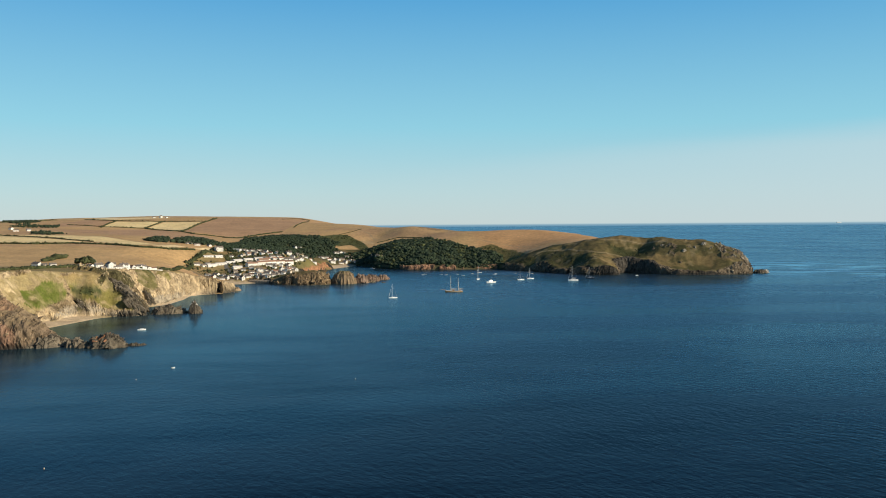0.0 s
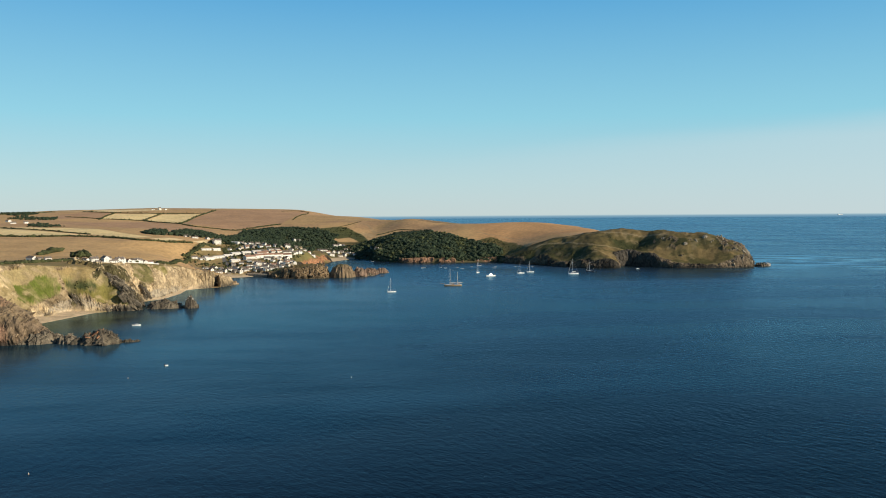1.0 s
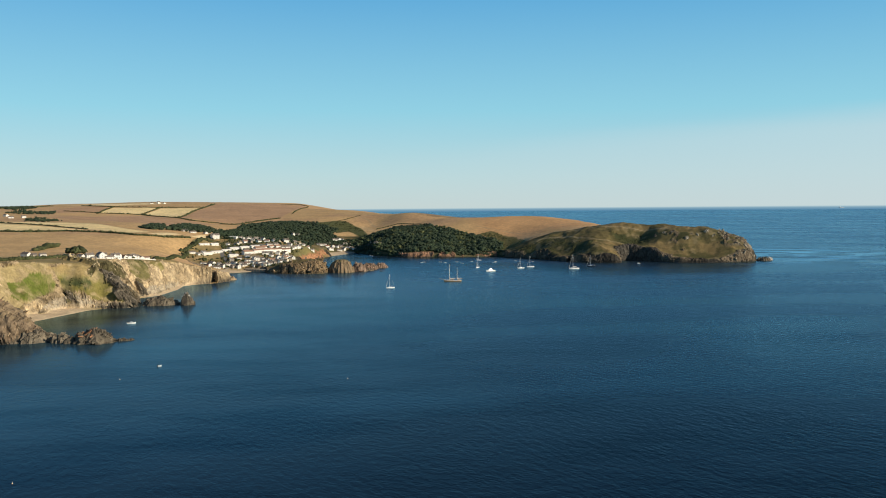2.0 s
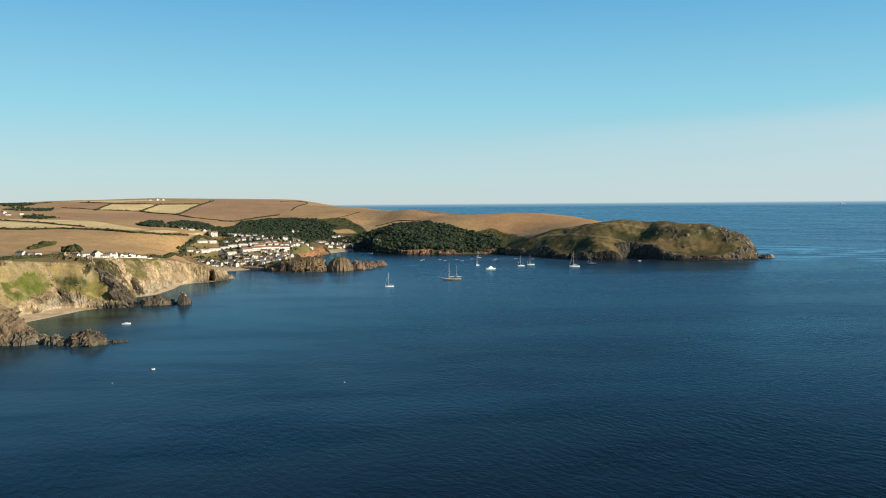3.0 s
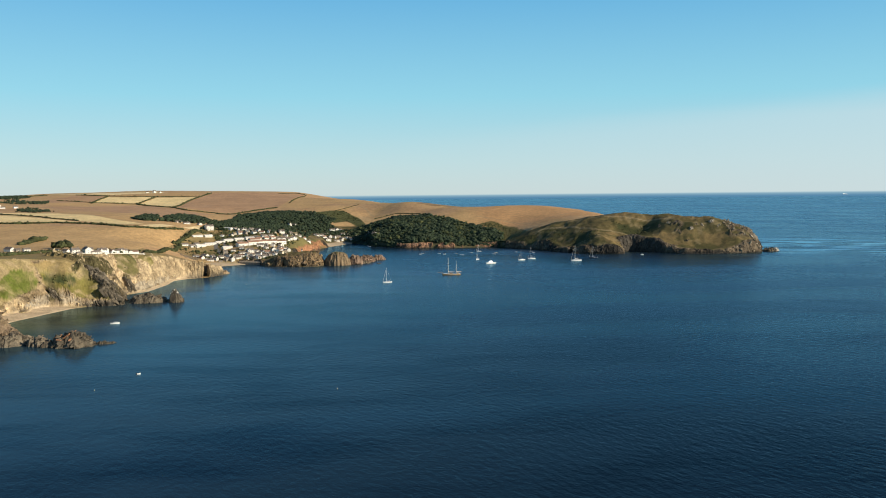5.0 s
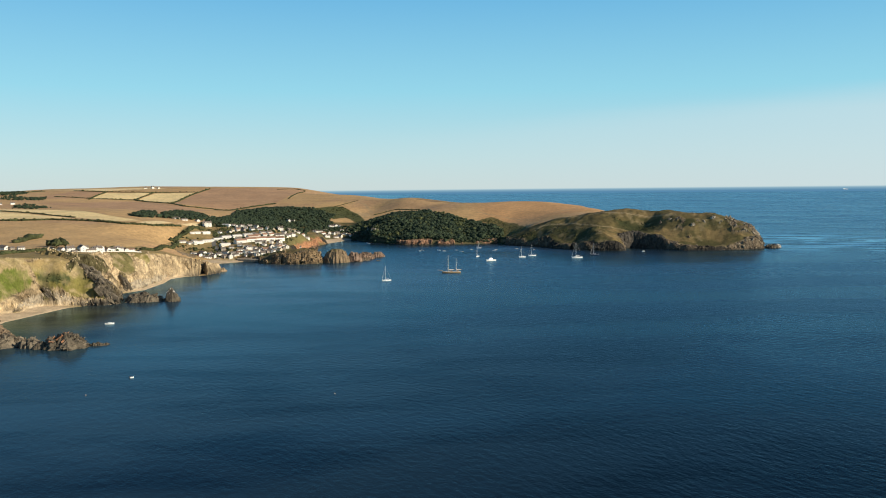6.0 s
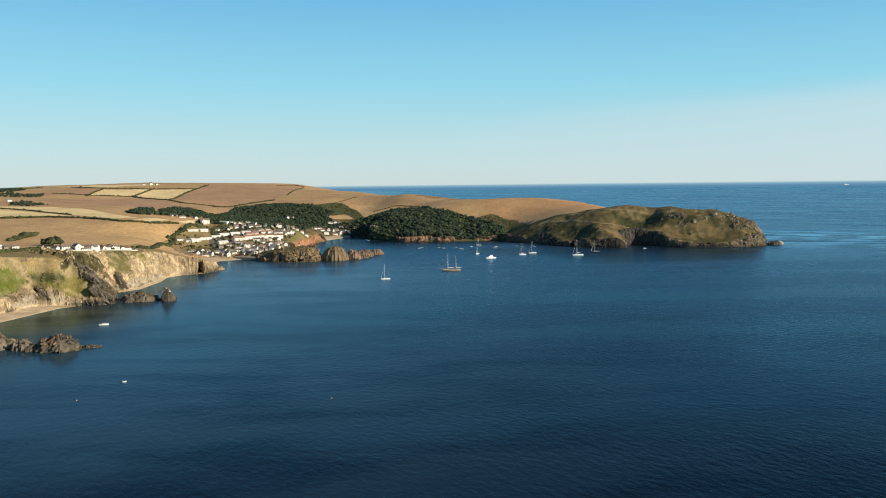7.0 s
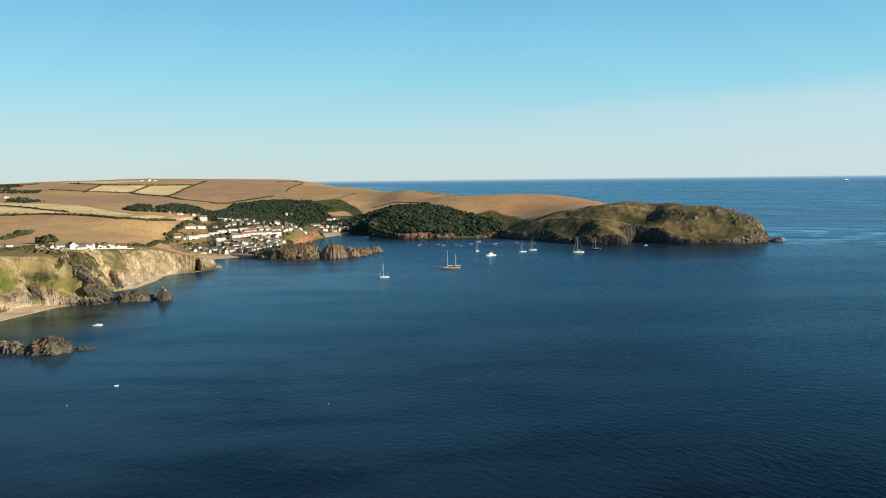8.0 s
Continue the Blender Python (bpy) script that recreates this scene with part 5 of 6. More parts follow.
wood("copse", [(-707, 1654), (-712, 1726), (-662, 1650), (-604, 1578), (-626, 1530), (-670, 1571)], 110, 1.2, 2.7, WOOD_LEAF, 10, "loose dark trees along a field edge")

wood("copse", [(-166, 1632), (-149, 1677), (-122, 1681), (-77, 1681), (-59, 1654), (-66, 1631), (-92, 1651), (-119, 1651), (-144, 1626)], 420, 1.3, 2.6, WOOD_LEAF, 8, "dark trees between the cottages of the inner cove")
wood("copse", [(-285, 1377), (-242, 1418), (-199, 1592), (-161, 1633), (-150, 1386), (-183, 1332), (-242, 1365)], 520, 1.2, 2.8, WOOD_LEAF, 9, "dark trees behind the upper village")

HEDGES = [
    (2.4, [(-627, 1165), (-580, 1256), (-527, 1244), (-480, 1267), (-418, 1254), (-368, 1221), (-334, 1243), (-305, 1274)]),
    (1.4, [(-822, 1564), (-702, 1520), (-607, 1434), (-522, 1356), (-467, 1312)]),
    (1.8, [(-777, 2015), (-690, 2004), (-602, 2022), (-500, 1914), (-447, 1850), (-380, 1850)]),
    (1.8, [(-689, 1981), (-711, 2091), (-722, 2186)]),
    (1.8, [(-602, 2032), (-604, 2182)]),
    (2.0, [(-489, 1900), (-502, 2094), (-495, 2310)]),
    (1.8, [(-817, 2233), (-734, 2200), (-601, 2183), (-509, 2212)]),
    (2.2, [(-380, 1833), (-351, 1841), (-313, 1902), (-269, 1940)]),
    (1.2, [(-256, 2046), (-254, 2359)]),
    (1.3, [(-48, 1769), (-23, 1787), (-5, 1793), (19, 1777), (46, 1756)]),
    (3.0, [(-300, 1203), (-294, 1244), (-291, 1274), (-298, 1345)]),
    (2.6, [(-279, 1002), (-274, 1045), (-293, 1209)]),
    (2.0, [(-969, 2099), (-924, 2149), (-896, 2250)]),
    (1.2, [(-325, 2344), (-286, 2400), (-255, 2383)]),
    (0.9, [(-135, 1867), (-89, 1929)]),
    (2.2, [(-339, 733), (-324, 765), (-320, 817), (-311, 837)]),
]
for i, (size, line) in enumerate(HEDGES):
    hedge(line, size, seed=i)
hedge([(-389, 944), (-394, 979), (-399, 1030)], 3.4, label="sprawling dark thicket in a dry field", seed=40)
tree(-325, 889, 9, 17, 1, "broad dark windswept tree behind the cliff houses")

# scrub that hangs down to the water under the wood
hedge([(-78, 1612), (-62, 1592), (-44, 1538), (-6, 1495), (8, 1480)], 2.6, WOOD_LEAF, "dark scrub hanging over the rocks of the cove", 41)
hedge([(-80, 1606), (-66, 1586), (-47, 1532), (-28, 1508), (-8, 1490), (6, 1477)], 2.4, WOOD_LEAF, "dark scrub hanging over the rocks of the cove", 44)
hedge([(128, 1470), (150, 1469), (170, 1472), (180, 1450)], 2.0, WOOD_LEAF, "dark scrub hanging over the rocks below the wood", 45)
hedge([(30, 1469), (38, 1468)], 2.0, WOOD_LEAF, "dark scrub between the red cliffs", 46)
hedge([(96, 1466), (104, 1467)], 2.2, WOOD_LEAF, "dark scrub between the red cliffs", 47)
hedge([(120, 1474), (152, 1474), (174, 1476), (186, 1452)], 2.2, WOOD_LEAF, "dark scrub hanging over the rocks below the wood", 42)
hedge([(14, 1480), (50, 1478), (84, 1474), (120, 1479)], 2.6, WOOD_LEAF, "dark scrub along the top of the red cliff", 43)

# garden shrubs and trees among the houses
rng = np.random.default_rng(9)
gx, gy = rng.normal(-212, 50, 3000), rng.normal(1290, 85, 3000)
keep = (inland(gx, gy) > 12) & (gy > 1170) & (gx > -300) & (fbm(gx, gy, 30, 3, 77) > -0.15)
gx, gy = gx[keep], gy[keep]
gr = rng.uniform(0.5, 1.9, len(gx))
tagged(new("garden_shrubs", clump_mesh("garden_shrubs", np.stack([gx, gy, height(gx, gy) + gr * 0.4], 1), gr, HEDGE_LEAF, 61)),
       "dark green garden shrubs among the village houses", "shrubs", kind="stuff")
gx, gy = rng.uniform(-318, -255, 120), rng.uniform(838, 985, 120)
keep = (inland(gx, gy) > 34) & (inland(gx, gy) < 62)
gx, gy = gx[keep], gy[keep]
gr = rng.uniform(0.7, 1.9, len(gx))
tagged(new("garden_shrubs", clump_mesh("garden_shrubs", np.stack([gx, gy, height(gx, gy) + gr * 0.4], 1), gr, HEDGE_LEAF, 62)),
       "dark green shrubs between the cliff-top houses", "shrubs", kind="stuff")


# bracken and gorse in the headland's hollows, over the turf painted as shaded
rng = np.random.default_rng(19)
gx, gy = rng.uniform(185, 560, 16000), rng.uniform(1285, 1500, 16000)
thick = np.zeros(len(gx), bool)
for corners in SHADED_HOLLOWS:
    thick |= within(gx + 9 * fbm(gx, gy, 22, 3, 5), gy + 9 * fbm(gx, gy, 22, 3, 6), corners)
keep = within(gx, gy, HEADLAND) & (inland(gx, gy) > 9) & thick & (fbm(gx, gy, 9, 3, 79) > 0.0)
gx, gy = gx[keep][:4200], gy[keep][:4200]
gr = rng.uniform(0.3, 0.85, len(gx))
tagged(new("bracken", clump_mesh("bracken", np.stack([gx, gy, height(gx, gy) + gr * 0.1], 1), gr, BRACKEN, 63)), "dark bracken and gorse in the hollows of the headland", "shrubs", kind="stuff")
# low scrub that clings to the near cliff
gx, gy = rng.uniform(-318, -245, 12000), rng.uniform(680, 900, 12000)
gz = height(gx, gy)
leafy = np.zeros(len(gx), bool)
for color, corners in CLIFF_PLOTS:
    if color in (SCRUB, OLIVE, MOSS):
        leafy |= within(gy + 3 * fbm(gx, gy, 8, 3, 87), gz, corners)
keep = leafy & (fbm(gx, gy, 5, 3, 88) > 0.05)
gx, gy, gz = gx[keep][:1100], gy[keep][:1100], gz[keep][:1100]
gr = rng.uniform(0.3, 0.9, len(gx))
tagged(new("cliff_scrub", clump_mesh("cliff_scrub", np.stack([gx, gy, gz + gr * 0.1], 1), gr, SCRUB_LEAF, 64, flat=0.6)), "yellow-green scrub clinging to the cliff", "shrubs", kind="stuff")

# ---------------------------------------------------------------- houses

def box(bm, x0, y0, z0, x1, y1, z1):
    m = Matrix.Translation(((x0 + x1) / 2, (y0 + y1) / 2, (z0 + z1) / 2)) @ Matrix.Diagonal((x1 - x0, y1 - y0, z1 - z0, 1))
    bmesh.ops.create_cube(bm, size=1, matrix=m)


def gable_walls(bm, length, width, eaves, ridge, foot):
    """Walls of a house with a gable at each end; the ridge runs along x."""
    l, w = length / 2, width / 2
    ring = [(-w, foot), (w, foot), (w, eaves), (0, ridge), (-w, eaves)]
    a, b = [bm.verts.new((-l, y, z)) for y, z in ring], [bm.verts.new((l, y, z)) for y, z in ring]
    bm.faces.new(a[::-1]), bm.faces.new(b)
    for i in range(5):
        j = (i + 1) % 5
        bm.faces.new((a[i], a[j], b[j], b[i]))
    bmesh.ops.recalc_face_normals(bm, faces=bm.faces)


def gable_roof(bm, length, width, eaves, ridge, over=0.4, thick=0.22):
    """Two sloping slabs with eaves and verges."""
    l, w = length / 2 + over, width / 2
    drop = (ridge - eaves) / w * over
    outer = [(-w - over, eaves - drop), (0, ridge), (w + over, eaves - drop)]
    a = [bm.verts.new((-l, y, z + 0.02)) for y, z in outer] + [bm.verts.new((-l, y, z + 0.02 + thick)) for y, z in outer[::-1]]
    b = [bm.verts.new((l, v.co.y, v.co.z)) for v in a]
    for i in range(6):
        j = (i + 1) % 6
        bm.faces.new((a[i], a[j], b[j], b[i]))
    bm.faces.new(a[::-1]), bm.faces.new(b)
    bmesh.ops.recalc_face_normals(bm, faces=bm.faces)


def add_window(house, x, y, z, wide, tall, turn):
    """A window with its frame proud of the wall and a pane in it; it faces -y before the turn."""
    f = bmesh.new()
    for x0, x1, z0, z1 in ((-wide / 2, -wide / 2 + 0.1, 0, tall), (wide / 2 - 0.1, wide / 2, 0, tall), (-wide / 2, wide / 2, 0, 0.1),
                           (-wide / 2, wide / 2, tall - 0.1, tall), (-0.04, 0.04, 0, tall)):
        box(f, x0, -0.09, z0, x1, 0.03, z1)
    w = part("window", f, HULL_WHITE, house)
    w.matrix_local = pose(x, y, z, 0, 0, turn)
    g = bmesh.new()
    box(g, -wide / 2 + 0.05, -0.04, 0.05, wide / 2 - 0.05, 0.02, tall - 0.05)
    part("pane", g, GLASS, w)


def house(name, length, width, eaves, rise, walls, roof, storeys, bays, label, category="house", chimneys=(0.38,), wing=0.0, porch=False):
    """A house at the origin with its front to -y, to be copied to its plots."""
    h = new(name)
    b = bmesh.new()
    gable_walls(b, length, width, eaves, eaves + rise, -4)
    if wing:
        c = bmesh.new()
        gable_walls(c, width * 0.9, wing, eaves * 0.96, eaves * 0.96 + rise * 0.75, -4)
        c.transform(pose(-length * 0.26, -width * 0.32, 0, 0, 0, 90))
        me = bpy.data.meshes.new("wing")
        c.to_mesh(me), c.free()
        part_wing = new("wing", me)
        me.materials.append(walls)
        part_wing.parent = h
        r = bmesh.new()
        gable_roof(r, width * 0.9, wing, eaves * 0.96, eaves * 0.96 + rise * 0.75)
        r.transform(pose(-length * 0.26, -width * 0.32, 0, 0, 0, 90))
        part("wing_roof", r, roof, h)
    part("wall", b, walls, h)
    b = bmesh.new()
    gable_roof(b, length, width, eaves, eaves + rise)
    part("roof", b, roof, h)
    for k in chimneys:
        b = bmesh.new()
        top = eaves + rise + 1.0
        box(b, k * length - 0.5, -0.35, eaves + rise * 0.5, k * length + 0.5, 0.35, top)
        box(b, k * length - 0.6, -0.45, top, k * length + 0.6, 0.45, top + 0.15)
        stack = part("chimney", b, STONE_WALL, h)
        b = bmesh.new()
        for dx in (-0.25, 0.25):
            bmesh.ops.create_cone(b, cap_ends=True, segments=8, radius1=0.15, radius2=0.11, depth=0.5, matrix=pose(k * length + dx, 0, top + 0.4))
        part("chimney_pot", b, TILE_ROOF, stack)
    storey = eaves / storeys
    for s in range(storeys):
        for i in range(bays):
            x = (i + 0.5) / bays * length - length / 2
            front = -width / 2
            if wing and abs(x + length * 0.26) < wing / 2 + 0.6:
                front = -width * 0.32 - width * 0.45
                x = -length * 0.26
            if s == 0 and i == bays // 2 and not (wing and i == 0):
                d = bmesh.new()
                box(d, x - 0.5, front - 0.07, -0.1, x + 0.5, front + 0.05, 2.05)
                part("door", d, DOOR_PAINT, h)
            else:
                add_window(h, x, front, s * storey + 0.9, 1.3, 1.25, 0)
        for side in (-1, 1):
            add_window(h, side * length / 2, 0.4, s * storey + 0.9, 1.1, 1.2, 90 * side)
    if porch:
        d = bmesh.new()
        box(d, -1.2, -width / 2 - 1.6, 2.3, 1.2, -width / 2 + 0.02, 2.5)
        box(d, -1.1, -width / 2 - 1.5, -1.5, -0.9, -width / 2 - 1.3, 2.3)
        box(d, 0.9, -width / 2 - 1.5, -1.5, 1.1, -width / 2 - 1.3, 2.3)
        part("porch", d, RENDER_WHITE, h)
    return tagged(h, label, category)


KINDS = {
    "c": house("cottage", 10.0, 6.2, 4.3, 2.3, RENDER_WHITE, SLATE_ROOF, 2, 3, "whitewashed cottage with a grey slate roof", chimneys=(0.4, -0.4)),
    "r": house("cottage", 10.5, 6.4, 4.2, 2.5, RENDER_WHITE, TILE_ROOF, 2, 3, "whitewashed cottage with a red tiled roof", chimneys=(0.4,)),
    "b": house("bungalow", 12.5, 7.5, 2.9, 2.3, RENDER_WHITE, SLATE_ROOF, 1, 4, "low white bungalow with a grey roof", chimneys=(0.2,)),
    "v": house("villa", 11.5, 8.0, 5.4, 3.0, RENDER_WHITE, SLATE_ROOF, 2, 4, "white gabled villa with a slate roof and cross wing", chimneys=(0.42, -0.05), wing=4.6),
    "k": house("cottage", 8.0, 6.0, 4.4, 2.7, RENDER_CREAM, THATCH, 2, 3, "cream cottage with a brown thatched roof", chimneys=(0.42,)),
    "s": house("cottage", 8.5, 6.0, 4.6, 2.4, STONE_WALL, SLATE_ROOF, 2, 3, "rubble-stone cottage with a slate roof", chimneys=(-0.4,)),
    "t": house("terrace", 22.0, 6.5, 5.0, 2.5, RENDER_WHITE, SLATE_ROOF, 2, 8, "long white terrace of cottages under one slate roof", chimneys=(0.47, 0.16, -0.16, -0.47)),
    "h": house("hotel", 17.0, 10.0, 8.6, 3.0, RENDER_WHITE, SLATE_ROOF, 3, 6, "tall white hotel above the village", "hotel", chimneys=(0.42, -0.42), wing=6.0),
    "w": house("chalet_row", 20.0, 6.5, 3.2, 1.4, RENDER_WHITE, PALE_ROOF, 1, 7, "long low white building with a pale roof", "building", chimneys=()),
    "x": house("terrace", 16.4, 8.0, 4.4, 2.3, RENDER_WHITE, TILE_ROOF, 1, 7, "long white range of holiday flats with a tiled roof", chimneys=()),
    "u": house("shed", 7.0, 4.5, 2.4, 1.3, STONE_WALL, SLATE_ROOF, 1, 2, "small stone boat shed by the harbour", "shed", chimneys=()),
}
for source in KINDS.values():
    source.scale = (0.74, 0.74, 0.74)
KINDS["w"].scale, KINDS["t"].scale, KINDS["x"].scale = (0.72, 0.85, 0.85), (0.85, 0.8, 0.8), (1.0, 0.9, 0.9)
taken = set()


def settle(plots, turn, group, spread=12, seed=0, scale=1.0):
    """Puts houses on their plots: kind, x, y; turn in degrees."""
    rng = random.Random(seed + 77)
    for kind, x, y in plots:
        source = KINDS[kind]
        r = max(abs(v) for c in source.children for v in (c.bound_box[0][0], c.bound_box[6][0])) if kind in "th" else 4
        z = min(ground_at(x + dx, y + dy) for dx in (-r * 0.5, r * 0.5) for dy in (-2.5, 2.5))
        m = pose(x, y, z + 0.3, 0, 0, turn + rng.uniform(-spread, spread) + (90 if spread > 12 and rng.random() < 0.3 else 0))
        if kind in taken:
            size = Matrix.Diagonal((scale * rng.uniform(0.8, 1.25), scale * rng.uniform(0.85, 1.15), scale * rng.uniform(0.75, 1.1), 1)) if spread > 5 else Matrix.Identity(4)
            h = copy_thing(source, m @ size)
        else:
            h = source
            h.matrix_world = m @ Matrix.Diagonal((*source.scale, 1))
            taken.add(kind)
        tagged(h, group=group)


settle([("b", -352, 838), ("u", -345, 838), ("b", -338, 841), ("b", -308, 833), ("b", -300, 836), ("c", -293, 839), ("u", -288, 836), ("v", -284, 844), ("b", -277, 846),
        ("v", -274, 855), ("r", -276, 866), ("r", -273, 876), ("v", -273, 887), ("v", -271, 899), ("c", -270, 908), ("r", -268, 917), ("r", -266, 928), ("u", -260, 934)], 52, "houses along the cliff top", 14, 1, 0.8)
settle([("h", -290, 1369), ("b", -312, 1402), ("b", -330, 1392), ("b", -346, 1404), ("w", -264, 1384), ("c", -254, 1389), ("c", -247, 1379), ("v", -239, 1380), ("c", -230, 1394),
        ("b", -222, 1402), ("b", -211, 1404), ("v", -178, 1364), ("v", -171, 1352), ("s", -166, 1376), ("k", -160, 1384), ("b", -156, 1396), ("r", -149, 1404), ("c", -143, 1412),
        ("k", -244, 1331), ("r", -236, 1335), ("c", -206, 1668), ("c", -198, 1671)], 45, "houses on the upper lane", 22, 2)
settle([("w", -283, 1262), ("w", -271, 1276), ("b", -289, 1215), ("b", -279, 1219), ("w", -270, 1226), ("w", -260, 1241), ("w", -250, 1257), ("c", -276, 1230)], 48, "low white buildings on the west lane", 6, 7)
settle([("w", -241, 1270), ("w", -228, 1281), ("w", -214, 1290), ("r", -200, 1288), ("r", -191, 1297), ("r", -183, 1306), ("x", -205, 1276), ("t", -174, 1316), ("b", -166, 1332),
        ("c", -163, 1344), ("v", -158, 1354), ("w", -234, 1228), ("c", -222, 1262), ("c", -187, 1316), ("b", -196, 1310)], 43, "white terraces above the harbour", 4, 4)
settle([("x", -216, 1243), ("x", -204.4, 1255.2), ("x", -192.8, 1267.4), ("x", -181.2, 1279.6), ("x", -169.6, 1291.8)], 46.4, "long white range with tiled roofs above the harbour", 0, 14)
settle([("v", -198, 1206), ("c", -190, 1208), ("c", -182, 1208), ("r", -175, 1206), ("v", -169, 1220), ("v", -161, 1234), ("c", -161, 1216), ("c", -168, 1204), ("r", -206, 1190), ("c", -199, 1192),
        ("c", -192, 1191), ("v", -185, 1195), ("c", -177, 1196), ("s", -170, 1193), ("c", -163, 1196), ("k", -156, 1206), ("c", -196, 1181), ("s", -189, 1181), ("c", -182, 1180), ("c", -175, 1183),
        ("r", -159, 1224), ("s", -152, 1214), ("c", -157, 1244), ("c", -208, 1200)], 45, "cottages by the harbour", 30, 5)
settle([("b", -262, 1166), ("c", -253, 1160), ("b", -244, 1163), ("c", -237, 1168), ("u", -230, 1166), ("s", -223, 1170), ("c", -216, 1171), ("b", -210, 1180), ("c", -232, 1180), ("u", -222, 1182),
        ("c", -214, 1188), ("b", -226, 1194), ("c", -244, 1182), ("b", -254, 1184)], 42, "buildings behind the beach", 20, 6)
settle([("c", -256, 1300), ("b", -246, 1318), ("s", -226, 1322), ("c", -214, 1326), ("r", -203, 1334), ("c", -194, 1344), ("k", -186, 1352), ("c", -212, 1352), ("b", -228, 1356), ("c", -240, 1352),
        ("s", -184, 1252), ("c", -176, 1262), ("r", -166, 1272), ("c", -190, 1240), ("b", -212, 1222), ("c", -222, 1212), ("s", -232, 1206), ("c", -150, 1232), ("c", -146, 1330), ("r", -142, 1346),
        ("c", -180, 1228), ("k", -204, 1216)], 45, "scattered cottages in the village", 40, 16)
settle([("b", -152, 1616), ("b", -143, 1624), ("b", -135, 1643), ("c", -146, 1590), ("r", -135, 1600), ("v", -126, 1672), ("v", -119, 1677), ("c", -111, 1678), ("v", -127, 1590), ("c", -126, 1627),
        ("c", -119, 1630), ("s", -112, 1641), ("b", -105, 1638), ("c", -98, 1643), ("s", -91, 1640), ("c", -85, 1636), ("s", -79, 1630), ("c", -106, 1625), ("b", -113, 1612), ("c", -105, 1657),
        ("s", -95, 1656), ("c", -75, 1645), ("c", -58, 1653), ("b", -51, 1641), ("v", -42, 1560), ("c", -35, 1552), ("s", -57, 1632)], 40, "cottages round the inner cove", 30, 8)
settle([("v", -788, 1752), ("b", -748, 1685), ("b", -668, 2330), ("v", -650, 2331), ("b", -634, 2329), ("c", -730, 1700)], 45, "farmhouses on the hill", 20, 9)


# the lanes
def lane(name, line, wide, mat, label):
    pts = []
    for (ax, ay), (bx, by) in zip(line, line[1:]):
        n = max(2, int(math.hypot(bx - ax, by - ay) / 4))
        pts += [(ax + (bx - ax) * i / n, ay + (by - ay) * i / n) for i in range(n)]
    pts = np.array(pts + [line[-1]], float)
    for _ in range(6):
        pts[1:-1] = (pts[:-2] + 2 * pts[1:-1] + pts[2:]) / 4
    d = np.gradient(pts, axis=0)
    d /= np.linalg.norm(d, axis=1)[:, None]
    bm, rows = bmesh.new(), []
    for (x, y), (dx, dy) in zip(pts, d):
        z = max(ground_at(x - dy * k, y + dx * k) for k in (-wide / 2, 0, wide / 2)) + 0.25
        rows.append([bm.verts.new((x - dy * k, y + dx * k, z - drop)) for k, drop in ((-wide / 2, 2), (-wide / 2, 0), (wide / 2, 0), (wide / 2, 2))])
    for a, b in zip(rows, rows[1:]):
        for i in range(3):
            bm.faces.new((a[i], a[i + 1], b[i + 1], b[i]))
    bmesh.ops.recalc_face_normals(bm, faces=bm.faces)
    return tagged(new(name, finish(bm, name, mat, True)), label, "road", kind="structure")


lane("road", [(-228, 1186), (-241, 1211), (-251, 1232), (-254, 1255), (-250, 1282), (-237, 1302), (-206, 1312)], 5.5, ASPHALT, "pale asphalt lane winding up from the harbour")
lane("road", [(-236, 1236), (-243, 1251), (-246, 1268), (-232, 1293), (-212, 1301), (-180, 1326), (-152, 1362)], 4.5, ASPHALT, "narrow pale lane through the village")

# the low white wall before the cliff-top gardens
bm, line, last = bmesh.new(), [(-318, 828), (-302, 830), (-290, 836), (-278, 842), (-270, 858), (-268, 876), (-266, 898), (-262, 918), (-257, 931)], None
for (ax, ay), (bx, by) in zip(line, line[1:]):
    n = max(2, int(math.hypot(bx - ax, by - ay) / 3))
    for i in range(n + 1):
        x, y = ax + (bx - ax) * i / n, ay + (by - ay) * i / n
        z = ground_at(x, y)
        ring = [bm.verts.new((x + dx, y + dx * 0.3, z + dz)) for dx, dz in ((-0.18, -1), (-0.18, 0.7), (0.18, 0.7), (0.18, -1))]
        if last:
            for k in range(3):
                bm.faces.new((last[k], last[k + 1], ring[k + 1], ring[k]))
        last = ring
bmesh.ops.recalc_face_normals(bm, faces=bm.faces)
tagged(new("garden_wall", finish(bm, "garden_wall", RENDER_WHITE, True)), "low whitewashed garden wall along the cliff top", "wall")

# the harbour wall
bm = bmesh.new()
for i in range(9):
    t = i / 9
    box(bm, -206 + 36 * t, 1171 - 16 * t - 3, -1.5, -206 + 36 * (t + 1 / 9), 1171 - 16 * t + 4, 4.2 - 0.08 * i)
tagged(new("harbour_wall", finish(bm, "harbour_wall", STONE_WALL, True)), "dark stone harbour wall beside the beach", "wall")


